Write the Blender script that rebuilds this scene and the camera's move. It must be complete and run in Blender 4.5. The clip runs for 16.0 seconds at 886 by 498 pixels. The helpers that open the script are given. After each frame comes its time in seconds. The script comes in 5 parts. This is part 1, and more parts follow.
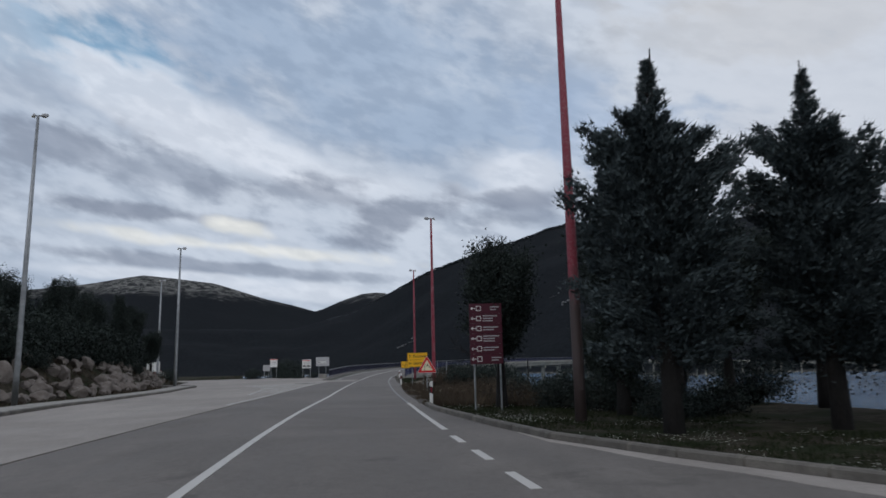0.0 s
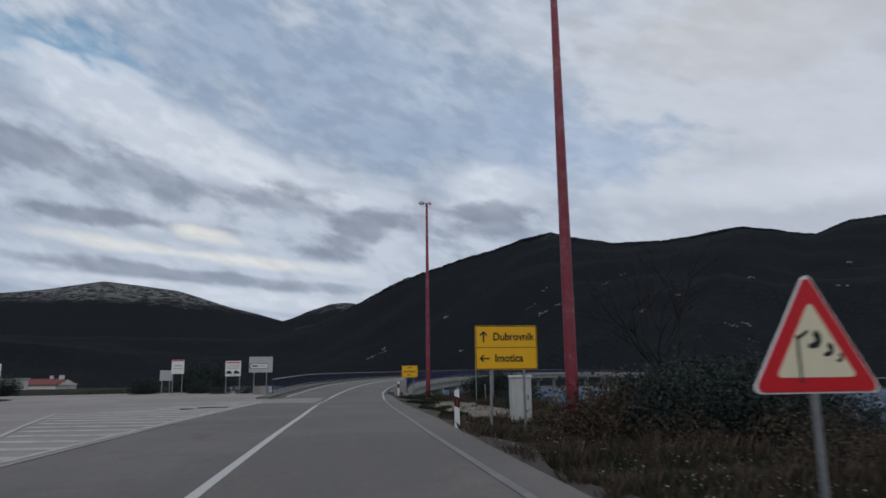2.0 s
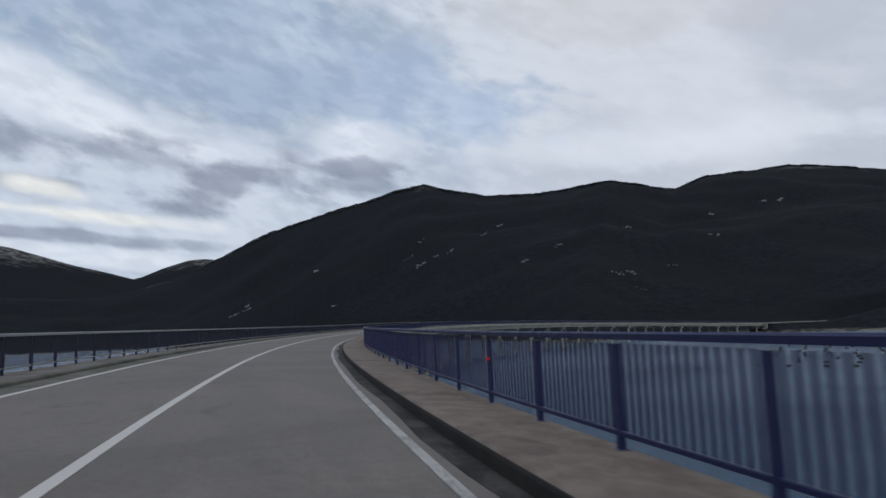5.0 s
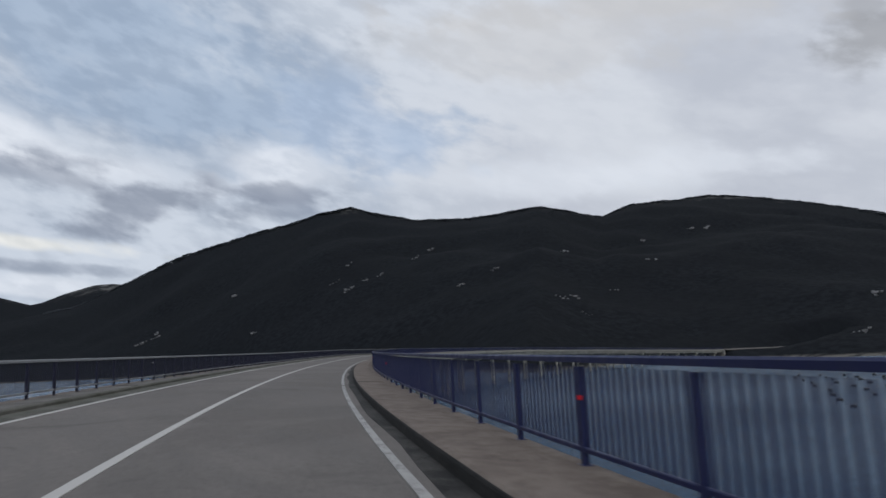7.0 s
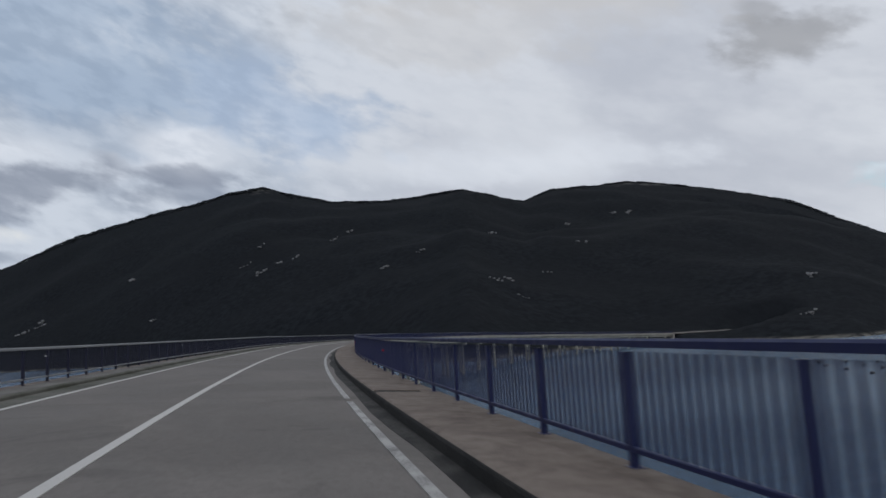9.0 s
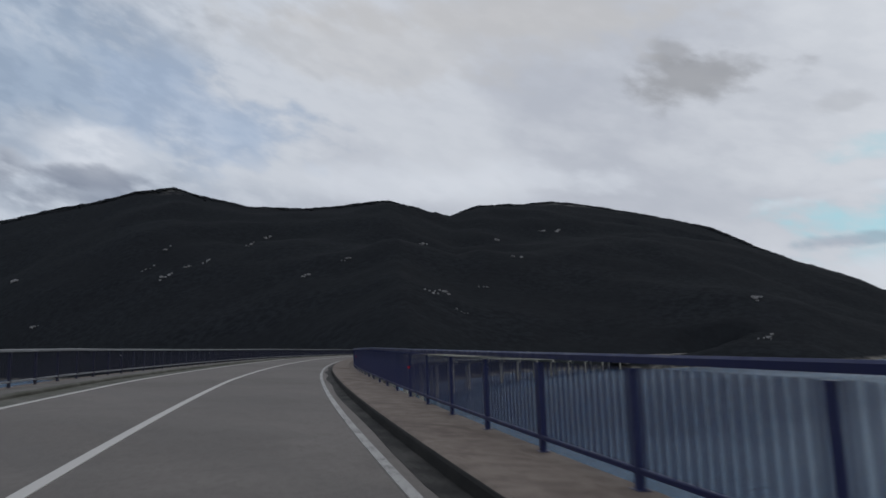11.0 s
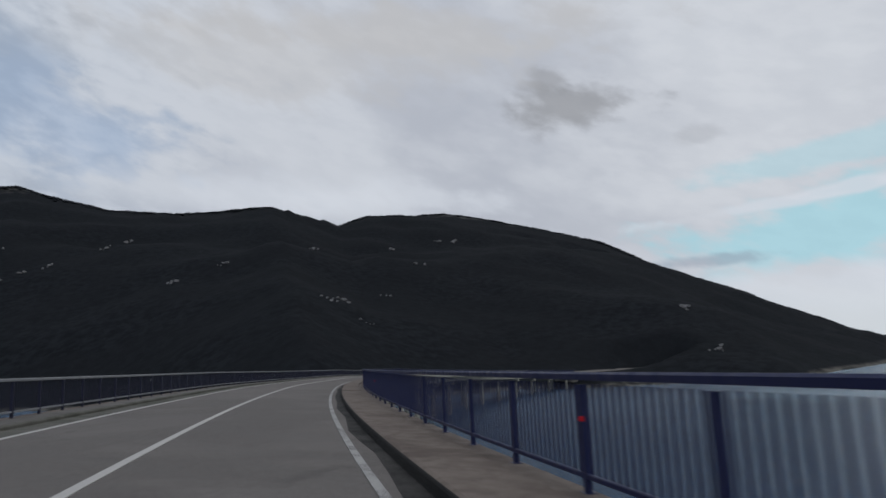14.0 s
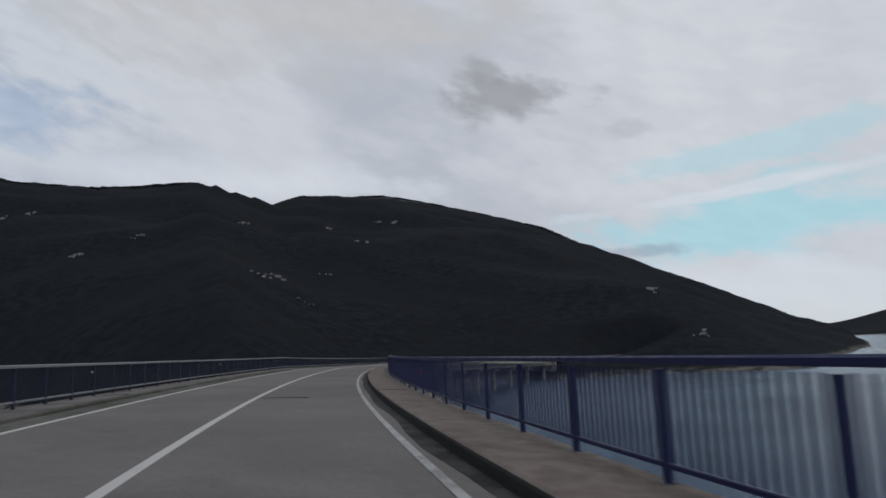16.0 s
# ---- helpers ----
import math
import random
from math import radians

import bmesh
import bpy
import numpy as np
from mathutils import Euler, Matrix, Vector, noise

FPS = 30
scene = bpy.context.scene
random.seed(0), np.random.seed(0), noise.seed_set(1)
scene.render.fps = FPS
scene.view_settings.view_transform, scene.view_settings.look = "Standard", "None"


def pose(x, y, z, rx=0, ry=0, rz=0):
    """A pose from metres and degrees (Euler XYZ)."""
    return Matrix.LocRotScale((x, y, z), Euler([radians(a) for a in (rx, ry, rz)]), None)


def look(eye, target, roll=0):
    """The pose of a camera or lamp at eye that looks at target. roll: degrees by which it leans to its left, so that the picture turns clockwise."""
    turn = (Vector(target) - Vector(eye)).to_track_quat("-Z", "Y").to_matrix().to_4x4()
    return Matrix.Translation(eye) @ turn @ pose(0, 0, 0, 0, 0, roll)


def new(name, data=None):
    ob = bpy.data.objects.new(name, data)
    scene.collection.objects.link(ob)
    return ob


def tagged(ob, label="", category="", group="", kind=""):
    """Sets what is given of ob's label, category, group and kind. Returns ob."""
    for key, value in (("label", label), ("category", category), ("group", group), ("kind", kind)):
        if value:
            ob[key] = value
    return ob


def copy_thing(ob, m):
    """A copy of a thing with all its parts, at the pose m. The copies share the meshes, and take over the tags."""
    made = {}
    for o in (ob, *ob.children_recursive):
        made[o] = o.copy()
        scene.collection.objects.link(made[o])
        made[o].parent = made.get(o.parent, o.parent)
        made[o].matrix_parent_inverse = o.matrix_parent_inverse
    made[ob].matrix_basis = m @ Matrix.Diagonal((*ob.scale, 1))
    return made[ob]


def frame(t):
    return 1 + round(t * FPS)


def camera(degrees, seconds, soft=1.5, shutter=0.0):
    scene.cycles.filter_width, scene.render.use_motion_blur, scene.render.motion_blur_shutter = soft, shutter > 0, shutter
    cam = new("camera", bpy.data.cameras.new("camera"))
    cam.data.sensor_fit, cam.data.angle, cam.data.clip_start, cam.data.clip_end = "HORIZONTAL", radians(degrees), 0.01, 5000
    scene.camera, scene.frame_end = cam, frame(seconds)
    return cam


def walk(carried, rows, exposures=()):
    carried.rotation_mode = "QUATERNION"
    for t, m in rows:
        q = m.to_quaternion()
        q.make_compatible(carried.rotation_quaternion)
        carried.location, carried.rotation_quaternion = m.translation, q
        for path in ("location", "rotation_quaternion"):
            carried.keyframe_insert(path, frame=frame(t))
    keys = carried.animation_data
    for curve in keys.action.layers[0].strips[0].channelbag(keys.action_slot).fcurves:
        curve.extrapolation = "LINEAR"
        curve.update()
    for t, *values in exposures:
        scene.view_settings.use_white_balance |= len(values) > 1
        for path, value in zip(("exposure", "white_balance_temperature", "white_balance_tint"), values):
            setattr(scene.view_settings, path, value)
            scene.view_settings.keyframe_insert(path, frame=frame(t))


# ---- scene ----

# camera and walk
cam = camera(66.3, 16.0, soft=1.6, shutter=0.12)


def held(t, x, y, z, yaw, pitch, roll):
    return t, pose(x, y, z, 90 + pitch, 0, yaw) @ pose(0, 0, 0, 0, 0, -roll)


PATH = [
    (0, -0.107, 0.000, 1.336, -8.92, 9.82, 1.31),
    (0.5, 0.065, 9.379, 1.287, -9.40, 8.69, 1.15),
    (1, 0.317, 18.839, 1.237, -9.21, 8.88, 0.88),
    (1.5, 0.667, 28.380, 1.188, -10.83, 10.91, 0.97),
    (2, 1.130, 38.000, 1.138, -11.45, 10.81, 0.74),
    (2.5, 1.724, 47.697, 1.154, -12.25, 8.77, 2.37),
    (3, 2.403, 57.471, 1.171, -12.37, 8.91, 1.20),
    (3.5, 3.197, 67.321, 1.187, -14.16, 9.23, 1.37),
    (4, 4.168, 77.239, 1.203, -17.83, 9.16, 3.51),
    (4.5, 5.023, 86.920, 1.374, -22.96, 5.39, 2.49),
    (5, 6.609, 97.248, 1.514, -22.65, 6.84, 2.33),
    (5.6, 8.850, 110.294, 1.697, -24.24, 7.52, 2.38),
    (6.2, 11.646, 123.950, 1.880, -26.22, 8.18, 2.31),
    (6.8, 15.090, 137.832, 2.053, -28.63, 8.85, 2.43),
    (7.5, 19.898, 153.819, 2.254, -31.41, 9.41, 2.53),
    (8, 23.811, 164.999, 2.445, -34.65, 10.54, 1.71),
    (8.5, 27.990, 176.493, 2.558, -35.26, 8.02, 3.61),
    (9, 32.453, 187.760, 2.745, -36.45, 7.43, 3.25),
    (9.6, 38.245, 201.271, 2.931, -38.25, 7.82, 2.80),
    (10.2, 44.466, 214.750, 3.131, -40.24, 8.18, 2.35),
    (10.8, 51.153, 228.012, 3.353, -42.63, 8.55, 2.01),
    (11.5, 59.503, 242.995, 3.609, -45.45, 8.80, 1.81),
    (12, 65.906, 253.262, 3.787, -47.12, 9.55, 2.50),
    (12.5, 72.787, 263.748, 3.880, -48.56, 9.24, 2.73),
    (13, 79.869, 273.952, 3.938, -49.12, 7.10, 2.99),
    (13.5, 87.330, 283.697, 4.064, -50.59, 8.17, 2.38),
    (14, 95.118, 293.126, 4.137, -53.58, 9.64, 2.76),
    (14.5, 103.161, 302.506, 4.145, -54.60, 7.31, 3.28),
    (15, 111.259, 311.594, 4.220, -55.34, 7.78, 2.94),
    (15.5, 119.818, 320.663, 4.212, -57.23, 8.05, 2.40),
    (16, 128.790, 329.392, 4.219, -59.18, 8.33, 2.65),
]
# the clip's camera trims its exposure and white balance on the way
TRIM = [(0, 0.06, 6200, 10), (1.5, 0.04, 6200, 10), (2.4, -0.1, 6150, 10), (4.2, -0.1, 6150, 10), (5, 0.14, 6200, 10), (8, 0.12, 6350, 10), (9, 0.08, 6350, 10), (12, -0.05, 6350, 10), (16, -0.04, 6350, 10)]
walk(cam, [held(*r) for r in PATH], TRIM)

# world: cloudy sky
world = bpy.data.worlds.new("cloudy_sky")
scene.world = world
world.use_nodes = True
SUN_EL, SUN_AZ = 38.0, 215.0


class Nodes:
    """Short hand for building node trees."""

    def __init__(self, tree):
        self.t = tree
        self.n = tree.nodes
        self.l = tree.links

    def put(self, kind, **inputs):
        node = self.n.new(kind)
        for k, v in inputs.items():
            self.give(node.inputs[k.replace("_", " ")] if k.replace("_", " ") in node.inputs else node.inputs[int(k[1:])], v)
        return node

    def give(self, socket, v):
        if hasattr(v, "is_output"):
            self.l.new(v, socket)
        elif hasattr(v, "outputs"):
            self.l.new(v.outputs[0], socket)
        else:
            socket.default_value = v

    def math(self, op, a, b=0.0, c=0.0, clamp=False):
        m = self.n.new("ShaderNodeMath")
        m.operation, m.use_clamp = op, clamp
        for i, v in enumerate((a, b, c)):
            self.give(m.inputs[i], v)
        return m.outputs[0]

    def vec(self, op, a, b=(0, 0, 0), s=1.0):
        m = self.n.new("ShaderNodeVectorMath")
        m.operation = op
        self.give(m.inputs[0], a)
        self.give(m.inputs[1], b)
        if op == "SCALE":
            self.give(m.inputs["Scale"], s)
        return m.outputs[1] if op in ("DOT_PRODUCT", "LENGTH") else m.outputs[0]

    def noise(self, v, scale, detail=4.0, rough=0.5, distort=0.0):
        m = self.n.new("ShaderNodeTexNoise")
        self.give(m.inputs["Vector"], v)
        for k, x in (("Scale", scale), ("Detail", detail), ("Roughness", rough), ("Distortion", distort)):
            self.give(m.inputs[k], x)
        return m.outputs["Fac"]

    def ramp(self, x, lo, hi, a=0.0, b=1.0):
        m = self.n.new("ShaderNodeMapRange")
        m.interpolation_type = "SMOOTHSTEP"
        for i, v in enumerate((x, lo, hi, a, b)):
            self.give(m.inputs[i], v)
        return m.outputs[0]

    def mix(self, f, a, b, kind="MIX"):
        m = self.n.new("ShaderNodeMix")
        m.data_type, m.blend_type = "RGBA", kind
        self.give(m.inputs[0], f)
        self.give(m.inputs[6], a if hasattr(a, "is_output") else (*a, 1.0))
        self.give(m.inputs[7], b if hasattr(b, "is_output") else (*b, 1.0))
        return m.outputs[2]


# single clouds and openings: bearing, height, half width, half height, slant (degrees), cover, tone
WEST_CLOUDS = [
    (3.5, 23.8, 23.7, 6.6, 12, 0.66, "veil"),
    (-19.4, 23.6, 7.4, 2.7, 8, 0.80, "blue"),
    (-20.7, 23.9, 2.5, 0.5, 8, 0.70, "white"),
    (-15.1, 23.4, 3.2, 0.5, 14, 0.60, "white"),
    (-12.0, 19.1, 13.8, 2.6, 20, 0.90, "white"),
    (1.6, 15.6, 11.4, 1.6, 8, 0.75, "white"),
    (-20.4, 16.9, 5.3, 2.2, 4, 0.75, "dark"),
    (-13.0, 15.3, 10.2, 1.8, 8, 0.85, "grey"),
    (-4.9, 14.5, 8.6, 1.2, 4, 0.55, "dark"),
    (5.5, 12.9, 5.1, 2.0, -20, 0.80, "dark"),
    (15.7, 12.9, 5.3, 1.6, -12, 0.60, "dark"),
    (0.7, 15.5, 3.8, 0.8, 0, 0.60, "dark"),
]
LOW_CLOUDS = [
    (-15.6, 12.4, 11.6, 0.7, 4, 0.85, "dark"),
    (-8.7, 11.6, 3.4, 0.8, 10, 0.95, "cream"),
    (-7.4, 9.8, 13.8, 0.6, 5, 0.80, "cream"),
    (-12.3, 8.5, 14.5, 0.6, 4, 0.70, "dark"),
    (-11.4, 7.3, 11.4, 0.5, 3, 0.80, "white"),
    (0.8, 7.6, 7.4, 0.5, 3, 0.60, "grey"),
    (-4.2, 6.2, 7.1, 0.7, 2, 0.80, "white"),
    (-26.7, 13.0, 3.6, 2.2, 0, 0.70, "grey"),
]
EAST_CLOUDS = [
    (22.5, 19.3, 8.8, 3.8, 18, 0.60, "pale_blue"),
    (15.2, 16.0, 5.4, 1.8, 10, 0.85, "white"),
    (15.7, 13.7, 4.0, 0.8, 0, 0.70, "dark"),
    (48.8, 27.5, 21.4, 2.1, 2, 0.55, "warm"),
    (65.4, 20.5, 5.6, 1.8, 4, 0.75, "smoke"),
    (63.8, 23.0, 1.8, 0.9, 20, 0.60, "smoke"),
    (75.3, 17.0, 1.7, 0.7, 0, 0.22, "smoke"),
    (43.2, 14.0, 16.1, 1.9, 2, 0.70, "white"),
    (84.0, 8.7, 13.0, 2.7, -4, 0.95, "cyan"),
    (84.6, 14.2, 10.3, 1.1, -6, 0.55, "cyan"),
    (83.0, 11.1, 10.5, 0.5, -4, 0.80, "white"),
    (86.2, 3.7, 12.4, 1.9, 4, 0.80, "white"),
    (74.5, 7.0, 4.6, 0.6, 0, 0.60, "grey"),
    (42.2, 25.6, 18.6, 3.3, 0, 0.50, "warm"),
]
TONES = {"veil": (3.2, 4.05, 5.25), "blue": (1.9, 3.7, 5.3), "white": (6.7, 7.0, 7.5), "dark": (2.5, 2.8, 3.45), "smoke": (3.1, 3.15, 3.3), "grey": (3.3, 3.7, 4.4), "cream": (7.7, 7.6, 7.1), "pale_blue": (3.9, 4.75, 6.1), "warm": (5.5, 5.45, 5.45), "cyan": (4.2, 6.6, 7.3)}


def cloudy(w):
    k = Nodes(w.node_tree)
    k.n.clear()
    way = k.n.new("ShaderNodeTexCoord").outputs["Generated"]
    xyz = k.put("ShaderNodeSeparateXYZ", i0=way)
    # azimuth from north (+y) towards +x, elevation, in degrees
    az = k.math("DEGREES", k.math("ARCTAN2", xyz.outputs["X"], xyz.outputs["Y"]))
    el = k.math("DEGREES", k.math("ARCSINE", xyz.outputs["Z"]))

    def field(sx, sy, z, scale, detail, rough, bend=0.4):
        at = k.put("ShaderNodeCombineXYZ", X=k.math("MULTIPLY", az, sx), Y=k.math("ADD", k.math("MULTIPLY", el, sy), k.math("MULTIPLY", az, 0.25 * sy)), Z=z)
        return k.noise(at.outputs[0], scale, detail, rough, bend)

    soft = field(0.045, 0.10, 0.3, 1.0, 2, 0.45, 0.1)
    puff = field(0.12, 0.20, 1.7, 1.3, 5, 0.5, 0.1)
    wisp = field(0.14, 0.30, 4.1, 2.6, 5, 0.52, 0.1)
    west = k.ramp(az, 40.0, 12.0)
    body = k.math("ADD", k.math("MULTIPLY", soft, 0.66), k.math("ADD", k.math("MULTIPLY", puff, 0.26), k.math("MULTIPLY", wisp, 0.08)))
    deck = k.mix(k.ramp(body, 0.40, 0.60), (4.75, 5.0, 5.55), (5.9, 6.15, 6.6))
    lit = k.mix(k.ramp(body, 0.40, 0.60), (3.7, 4.3, 5.2), (5.3, 5.75, 6.4))
    deck = k.mix(k.ramp(az, 56.0, 84.0, 0.0, 0.55), deck, (6.9, 7.1, 7.4))
    tone = k.mix(west, deck, lit)
    sky = k.n.new("ShaderNodeTexSky")
    sky.sky_type, sky.sun_disc = "NISHITA", False
    sky.sun_elevation, sky.sun_rotation = radians(SUN_EL), radians(SUN_AZ)
    clear = k.mix(0.75, sky.outputs[0], TONES["blue"])
    for az0, el0, wide, tall, slant, much, name in WEST_CLOUDS + LOW_CLOUDS + EAST_CLOUDS:
        c, s = math.cos(radians(slant)), math.sin(radians(slant))
        da, de = k.math("SUBTRACT", az, az0), k.math("SUBTRACT", el, el0)
        a = k.math("DIVIDE", k.math("SUBTRACT", k.math("MULTIPLY", da, c), k.math("MULTIPLY", de, s)), wide)
        b = k.math("DIVIDE", k.math("ADD", k.math("MULTIPLY", da, s), k.math("MULTIPLY", de, c)), tall)
        d = k.math("SQRT", k.math("ADD", k.math("MULTIPLY", a, a), k.math("MULTIPLY", b, b)))
        ragged = k.math("ADD", k.math("MULTIPLY", k.math("SUBTRACT", puff, 0.5), 2.6), k.math("MULTIPLY", k.math("SUBTRACT", wisp, 0.5), 1.3))
        cover = k.math("MULTIPLY", k.ramp(k.math("ADD", d, ragged), 1.3, 0.4), much)
        tone = k.mix(cover, tone, clear if name == "blue" else TONES[name])
    # fine relief of the cloud base, and haze towards the horizon
    tone = k.mix(k.math("ADD", 0.25, k.math("MULTIPLY", west, 0.75)), tone, k.mix(1.0, tone, k.mix(k.ramp(wisp, 0.36, 0.64), (0.90, 0.91, 0.925), (1.06, 1.055, 1.05)), "MULTIPLY"))
    tone = k.mix(k.ramp(el, 6.5, 0.5, 0.0, 0.7), tone, (6.5, 6.9, 7.1))
    back = k.put("ShaderNodeBackground", Color=tone, Strength=0.1)
    out = k.n.new("ShaderNodeOutputWorld")
    k.l.new(back.outputs[0], out.inputs[0])


cloudy(world)
sun_data = bpy.data.lights.new("sun", "SUN")
sun_data.energy, sun_data.angle, sun_data.color = 0.6, radians(25), (1.0, 0.95, 0.88)
sun = new("sun", sun_data)
sun.matrix_world = look((0, 0, 50), (-math.sin(radians(SUN_AZ)), -math.cos(radians(SUN_AZ)), 50 - math.tan(radians(SUN_EL))))
scene.view_settings.exposure = 0.0

# materials
def material(name, rough=0.7, metal=0.0, gloss=0.35):
    m = bpy.data.materials.new(name)
    m.use_nodes = True
    k = Nodes(m.node_tree)
    b = k.n["Principled BSDF"]
    b.inputs["Roughness"].default_value, b.inputs["Metallic"].default_value = rough, metal
    b.inputs["Specular IOR Level"].default_value = gloss
    return m, k, b


def place(k, scale=(1, 1, 1)):
    return k.vec("MULTIPLY", k.n.new("ShaderNodeTexCoord").outputs["Object"], scale)


def bump(k, b, height, strength=0.3, distance=0.02):
    n = k.put("ShaderNodeBump", Strength=strength, Distance=distance, Height=height)
    k.l.new(n.outputs[0], b.inputs["Normal"])


def mottled(name, c1, c2, scale=1.0, grain=40.0, rough=0.75, metal=0.0, relief=0.3, depth=0.01, spread=0.12, each=False, wide=(1, 1, 1)):
    """A surface whose colour wanders between two tones, with fine grain and relief."""
    m, k, b = material(name, rough, metal)
    p = place(k, wide)
    a = k.ramp(k.noise(p, scale, 5, 0.6, 0.4), 0.5 - spread * 1.5, 0.5 + spread * 1.5)
    g = k.noise(p, grain, 4, 0.6)
    col = k.mix(a, c1, c2)
    col = k.mix(k.ramp(g, 0.3, 0.75, 0.0, 0.45), col, tuple(x * 0.55 for x in c1))
    if each:
        r = k.n.new("ShaderNodeObjectInfo").outputs["Random"] if each == "object" else k.n.new("ShaderNodeNewGeometry").outputs["Random Per Island"]
        col = k.mix(k.math("MULTIPLY", r, 0.55), col, tuple(x * 0.45 for x in c2))
    k.give(b.inputs["Base Color"], col)
    k.give(b.inputs["Roughness"], k.ramp(g, 0.2, 0.8, rough - 0.12, min(1.0, rough + 0.1)))
    bump(k, b, g, relief, depth)
    return m


def asphalt(name, c1, c2):
    m, k, b = material(name, 0.9, 0.0, 0.2)
    p = place(k)
    along = k.noise(k.vec("MULTIPLY", p, (1.0, 0.16, 1.0)), 1.1, 5, 0.6, 0.5)
    patch = k.ramp(k.noise(p, 0.16, 6, 0.65, 0.6), 0.42, 0.60)
    grit = k.noise(p, 130.0, 3, 0.7)
    speck = k.noise(p, 45.0, 2, 0.8)
    col = k.mix(k.ramp(along, 0.35, 0.65), c1, c2)
    col = k.mix(k.math("MULTIPLY", patch, 0.5), col, tuple(x * 0.66 for x in c1))
    col = k.mix(k.ramp(grit, 0.35, 0.7, 0.0, 0.35), col, tuple(x * 1.7 for x in c2))
    col = k.mix(k.ramp(speck, 0.6, 0.7, 0.0, 0.4), col, tuple(x * 0.5 for x in c1))
    stain = k.ramp(k.noise(p, 0.42, 7, 0.72, 1.2), 0.57, 0.70, 0.0, 0.45)
    col = k.mix(stain, col, tuple(x * 0.5 for x in c1))
    chip = k.noise(p, 11.0, 4, 0.75, 0.3)
    col = k.mix(k.ramp(chip, 0.36, 0.62, 0.28, 0.0), col, tuple(x * 0.55 for x in c1))
    k.give(b.inputs["Base Color"], col)
    k.give(b.inputs["Roughness"], k.ramp(along, 0.3, 0.7, 0.72, 0.92))
    bump(k, b, grit, 0.35, 0.006)
    return m


def worn_paint(name, c, under, wear=0.42, rough=0.6):
    m, k, b = material(name, rough)
    p = place(k)
    w = k.ramp(k.math("ADD", k.math("MULTIPLY", k.noise(p, 28.0, 5, 0.75), 0.6), k.math("MULTIPLY", k.noise(p, 2.2, 3, 0.6), 0.4)), wear - 0.08, wear + 0.07)
    k.give(b.inputs["Base Color"], k.mix(w, under, c))
    bump(k, b, k.noise(p, 90.0, 3, 0.7), 0.25, 0.004)
    return m


def plain(name, c, rough=0.5, metal=0.0, dirt=0.25):
    """Painted or coated sheet with faint streaks of dirt."""
    m, k, b = material(name, rough, metal)
    p = place(k)
    d = k.ramp(k.noise(k.vec("MULTIPLY", p, (3.0, 3.0, 0.5)), 2.5, 5, 0.65, 0.4), 0.42, 0.75, 0.0, dirt)
    k.give(b.inputs["Base Color"], k.mix(d, c, tuple(0.5 * x + 0.02 for x in c)))
    k.give(b.inputs["Roughness"], k.ramp(k.noise(p, 7.0, 4, 0.6), 0.3, 0.7, rough - 0.1, min(1.0, rough + 0.15)))
    return m


def leafy(name, c1, c2, gloss=0.55):
    m, k, b = material(name, gloss, 0.0, 0.08)
    r = k.n.new("ShaderNodeNewGeometry").outputs["Random Per Island"]
    p = place(k)
    col = k.mix(r, c1, c2)
    col = k.mix(k.ramp(k.noise(p, 0.8, 3, 0.6), 0.35, 0.65, 0.0, 0.5), col, tuple(x * 0.6 for x in c1))
    k.give(b.inputs["Base Color"], col)
    return m


ASPHALT = asphalt("worn_grey_asphalt", (0.124, 0.112, 0.103), (0.168, 0.152, 0.141))
PALE = asphalt("pale_old_asphalt", (0.245, 0.220, 0.201), (0.305, 0.276, 0.253))
WORNLINE = worn_paint("half_gone_road_paint", (0.36, 0.35, 0.335), (0.12, 0.115, 0.11), 0.475)
GHOST = worn_paint("ghost_road_paint", (0.185, 0.178, 0.172), (0.135, 0.128, 0.124), 0.52)
LINE = worn_paint("road_paint", (0.46, 0.44, 0.415), (0.16, 0.155, 0.15), 0.36)
FAINT = worn_paint("faded_road_paint", (0.40, 0.385, 0.36), (0.24, 0.228, 0.215), 0.49)
CONCRETE = mottled("concrete", (0.23, 0.215, 0.195), (0.32, 0.305, 0.28), 0.9, 55.0, 0.85, 0.0, 0.4, 0.01)
KERB = mottled("kerb_concrete", (0.085, 0.078, 0.07), (0.20, 0.182, 0.16), 1.6, 45.0, 0.9, 0.0, 0.6, 0.02, 0.12, "object")


def footway_material():
    """Brown-stained concrete: pale worn crown, dark damp blotches, grit."""
    m, k, b = material("brown_footway", 0.88)
    p = place(k)
    blot = k.ramp(k.noise(p, 0.55, 6, 0.7, 0.8), 0.50, 0.66)
    streak = k.noise(p, 2.6, 5, 0.65, 0.4)
    grit = k.noise(p, 48.0, 4, 0.7)
    col = k.mix(k.ramp(streak, 0.34, 0.66), (0.124, 0.096, 0.080), (0.192, 0.156, 0.131))
    col = k.mix(k.math("MULTIPLY", blot, 0.7), col, (0.075, 0.052, 0.042))
    col = k.mix(k.ramp(grit, 0.40, 0.72, 0.0, 0.5), col, (0.10, 0.082, 0.068))
    k.give(b.inputs["Base Color"], col)
    bump(k, b, grit, 0.4, 0.01)
    return m


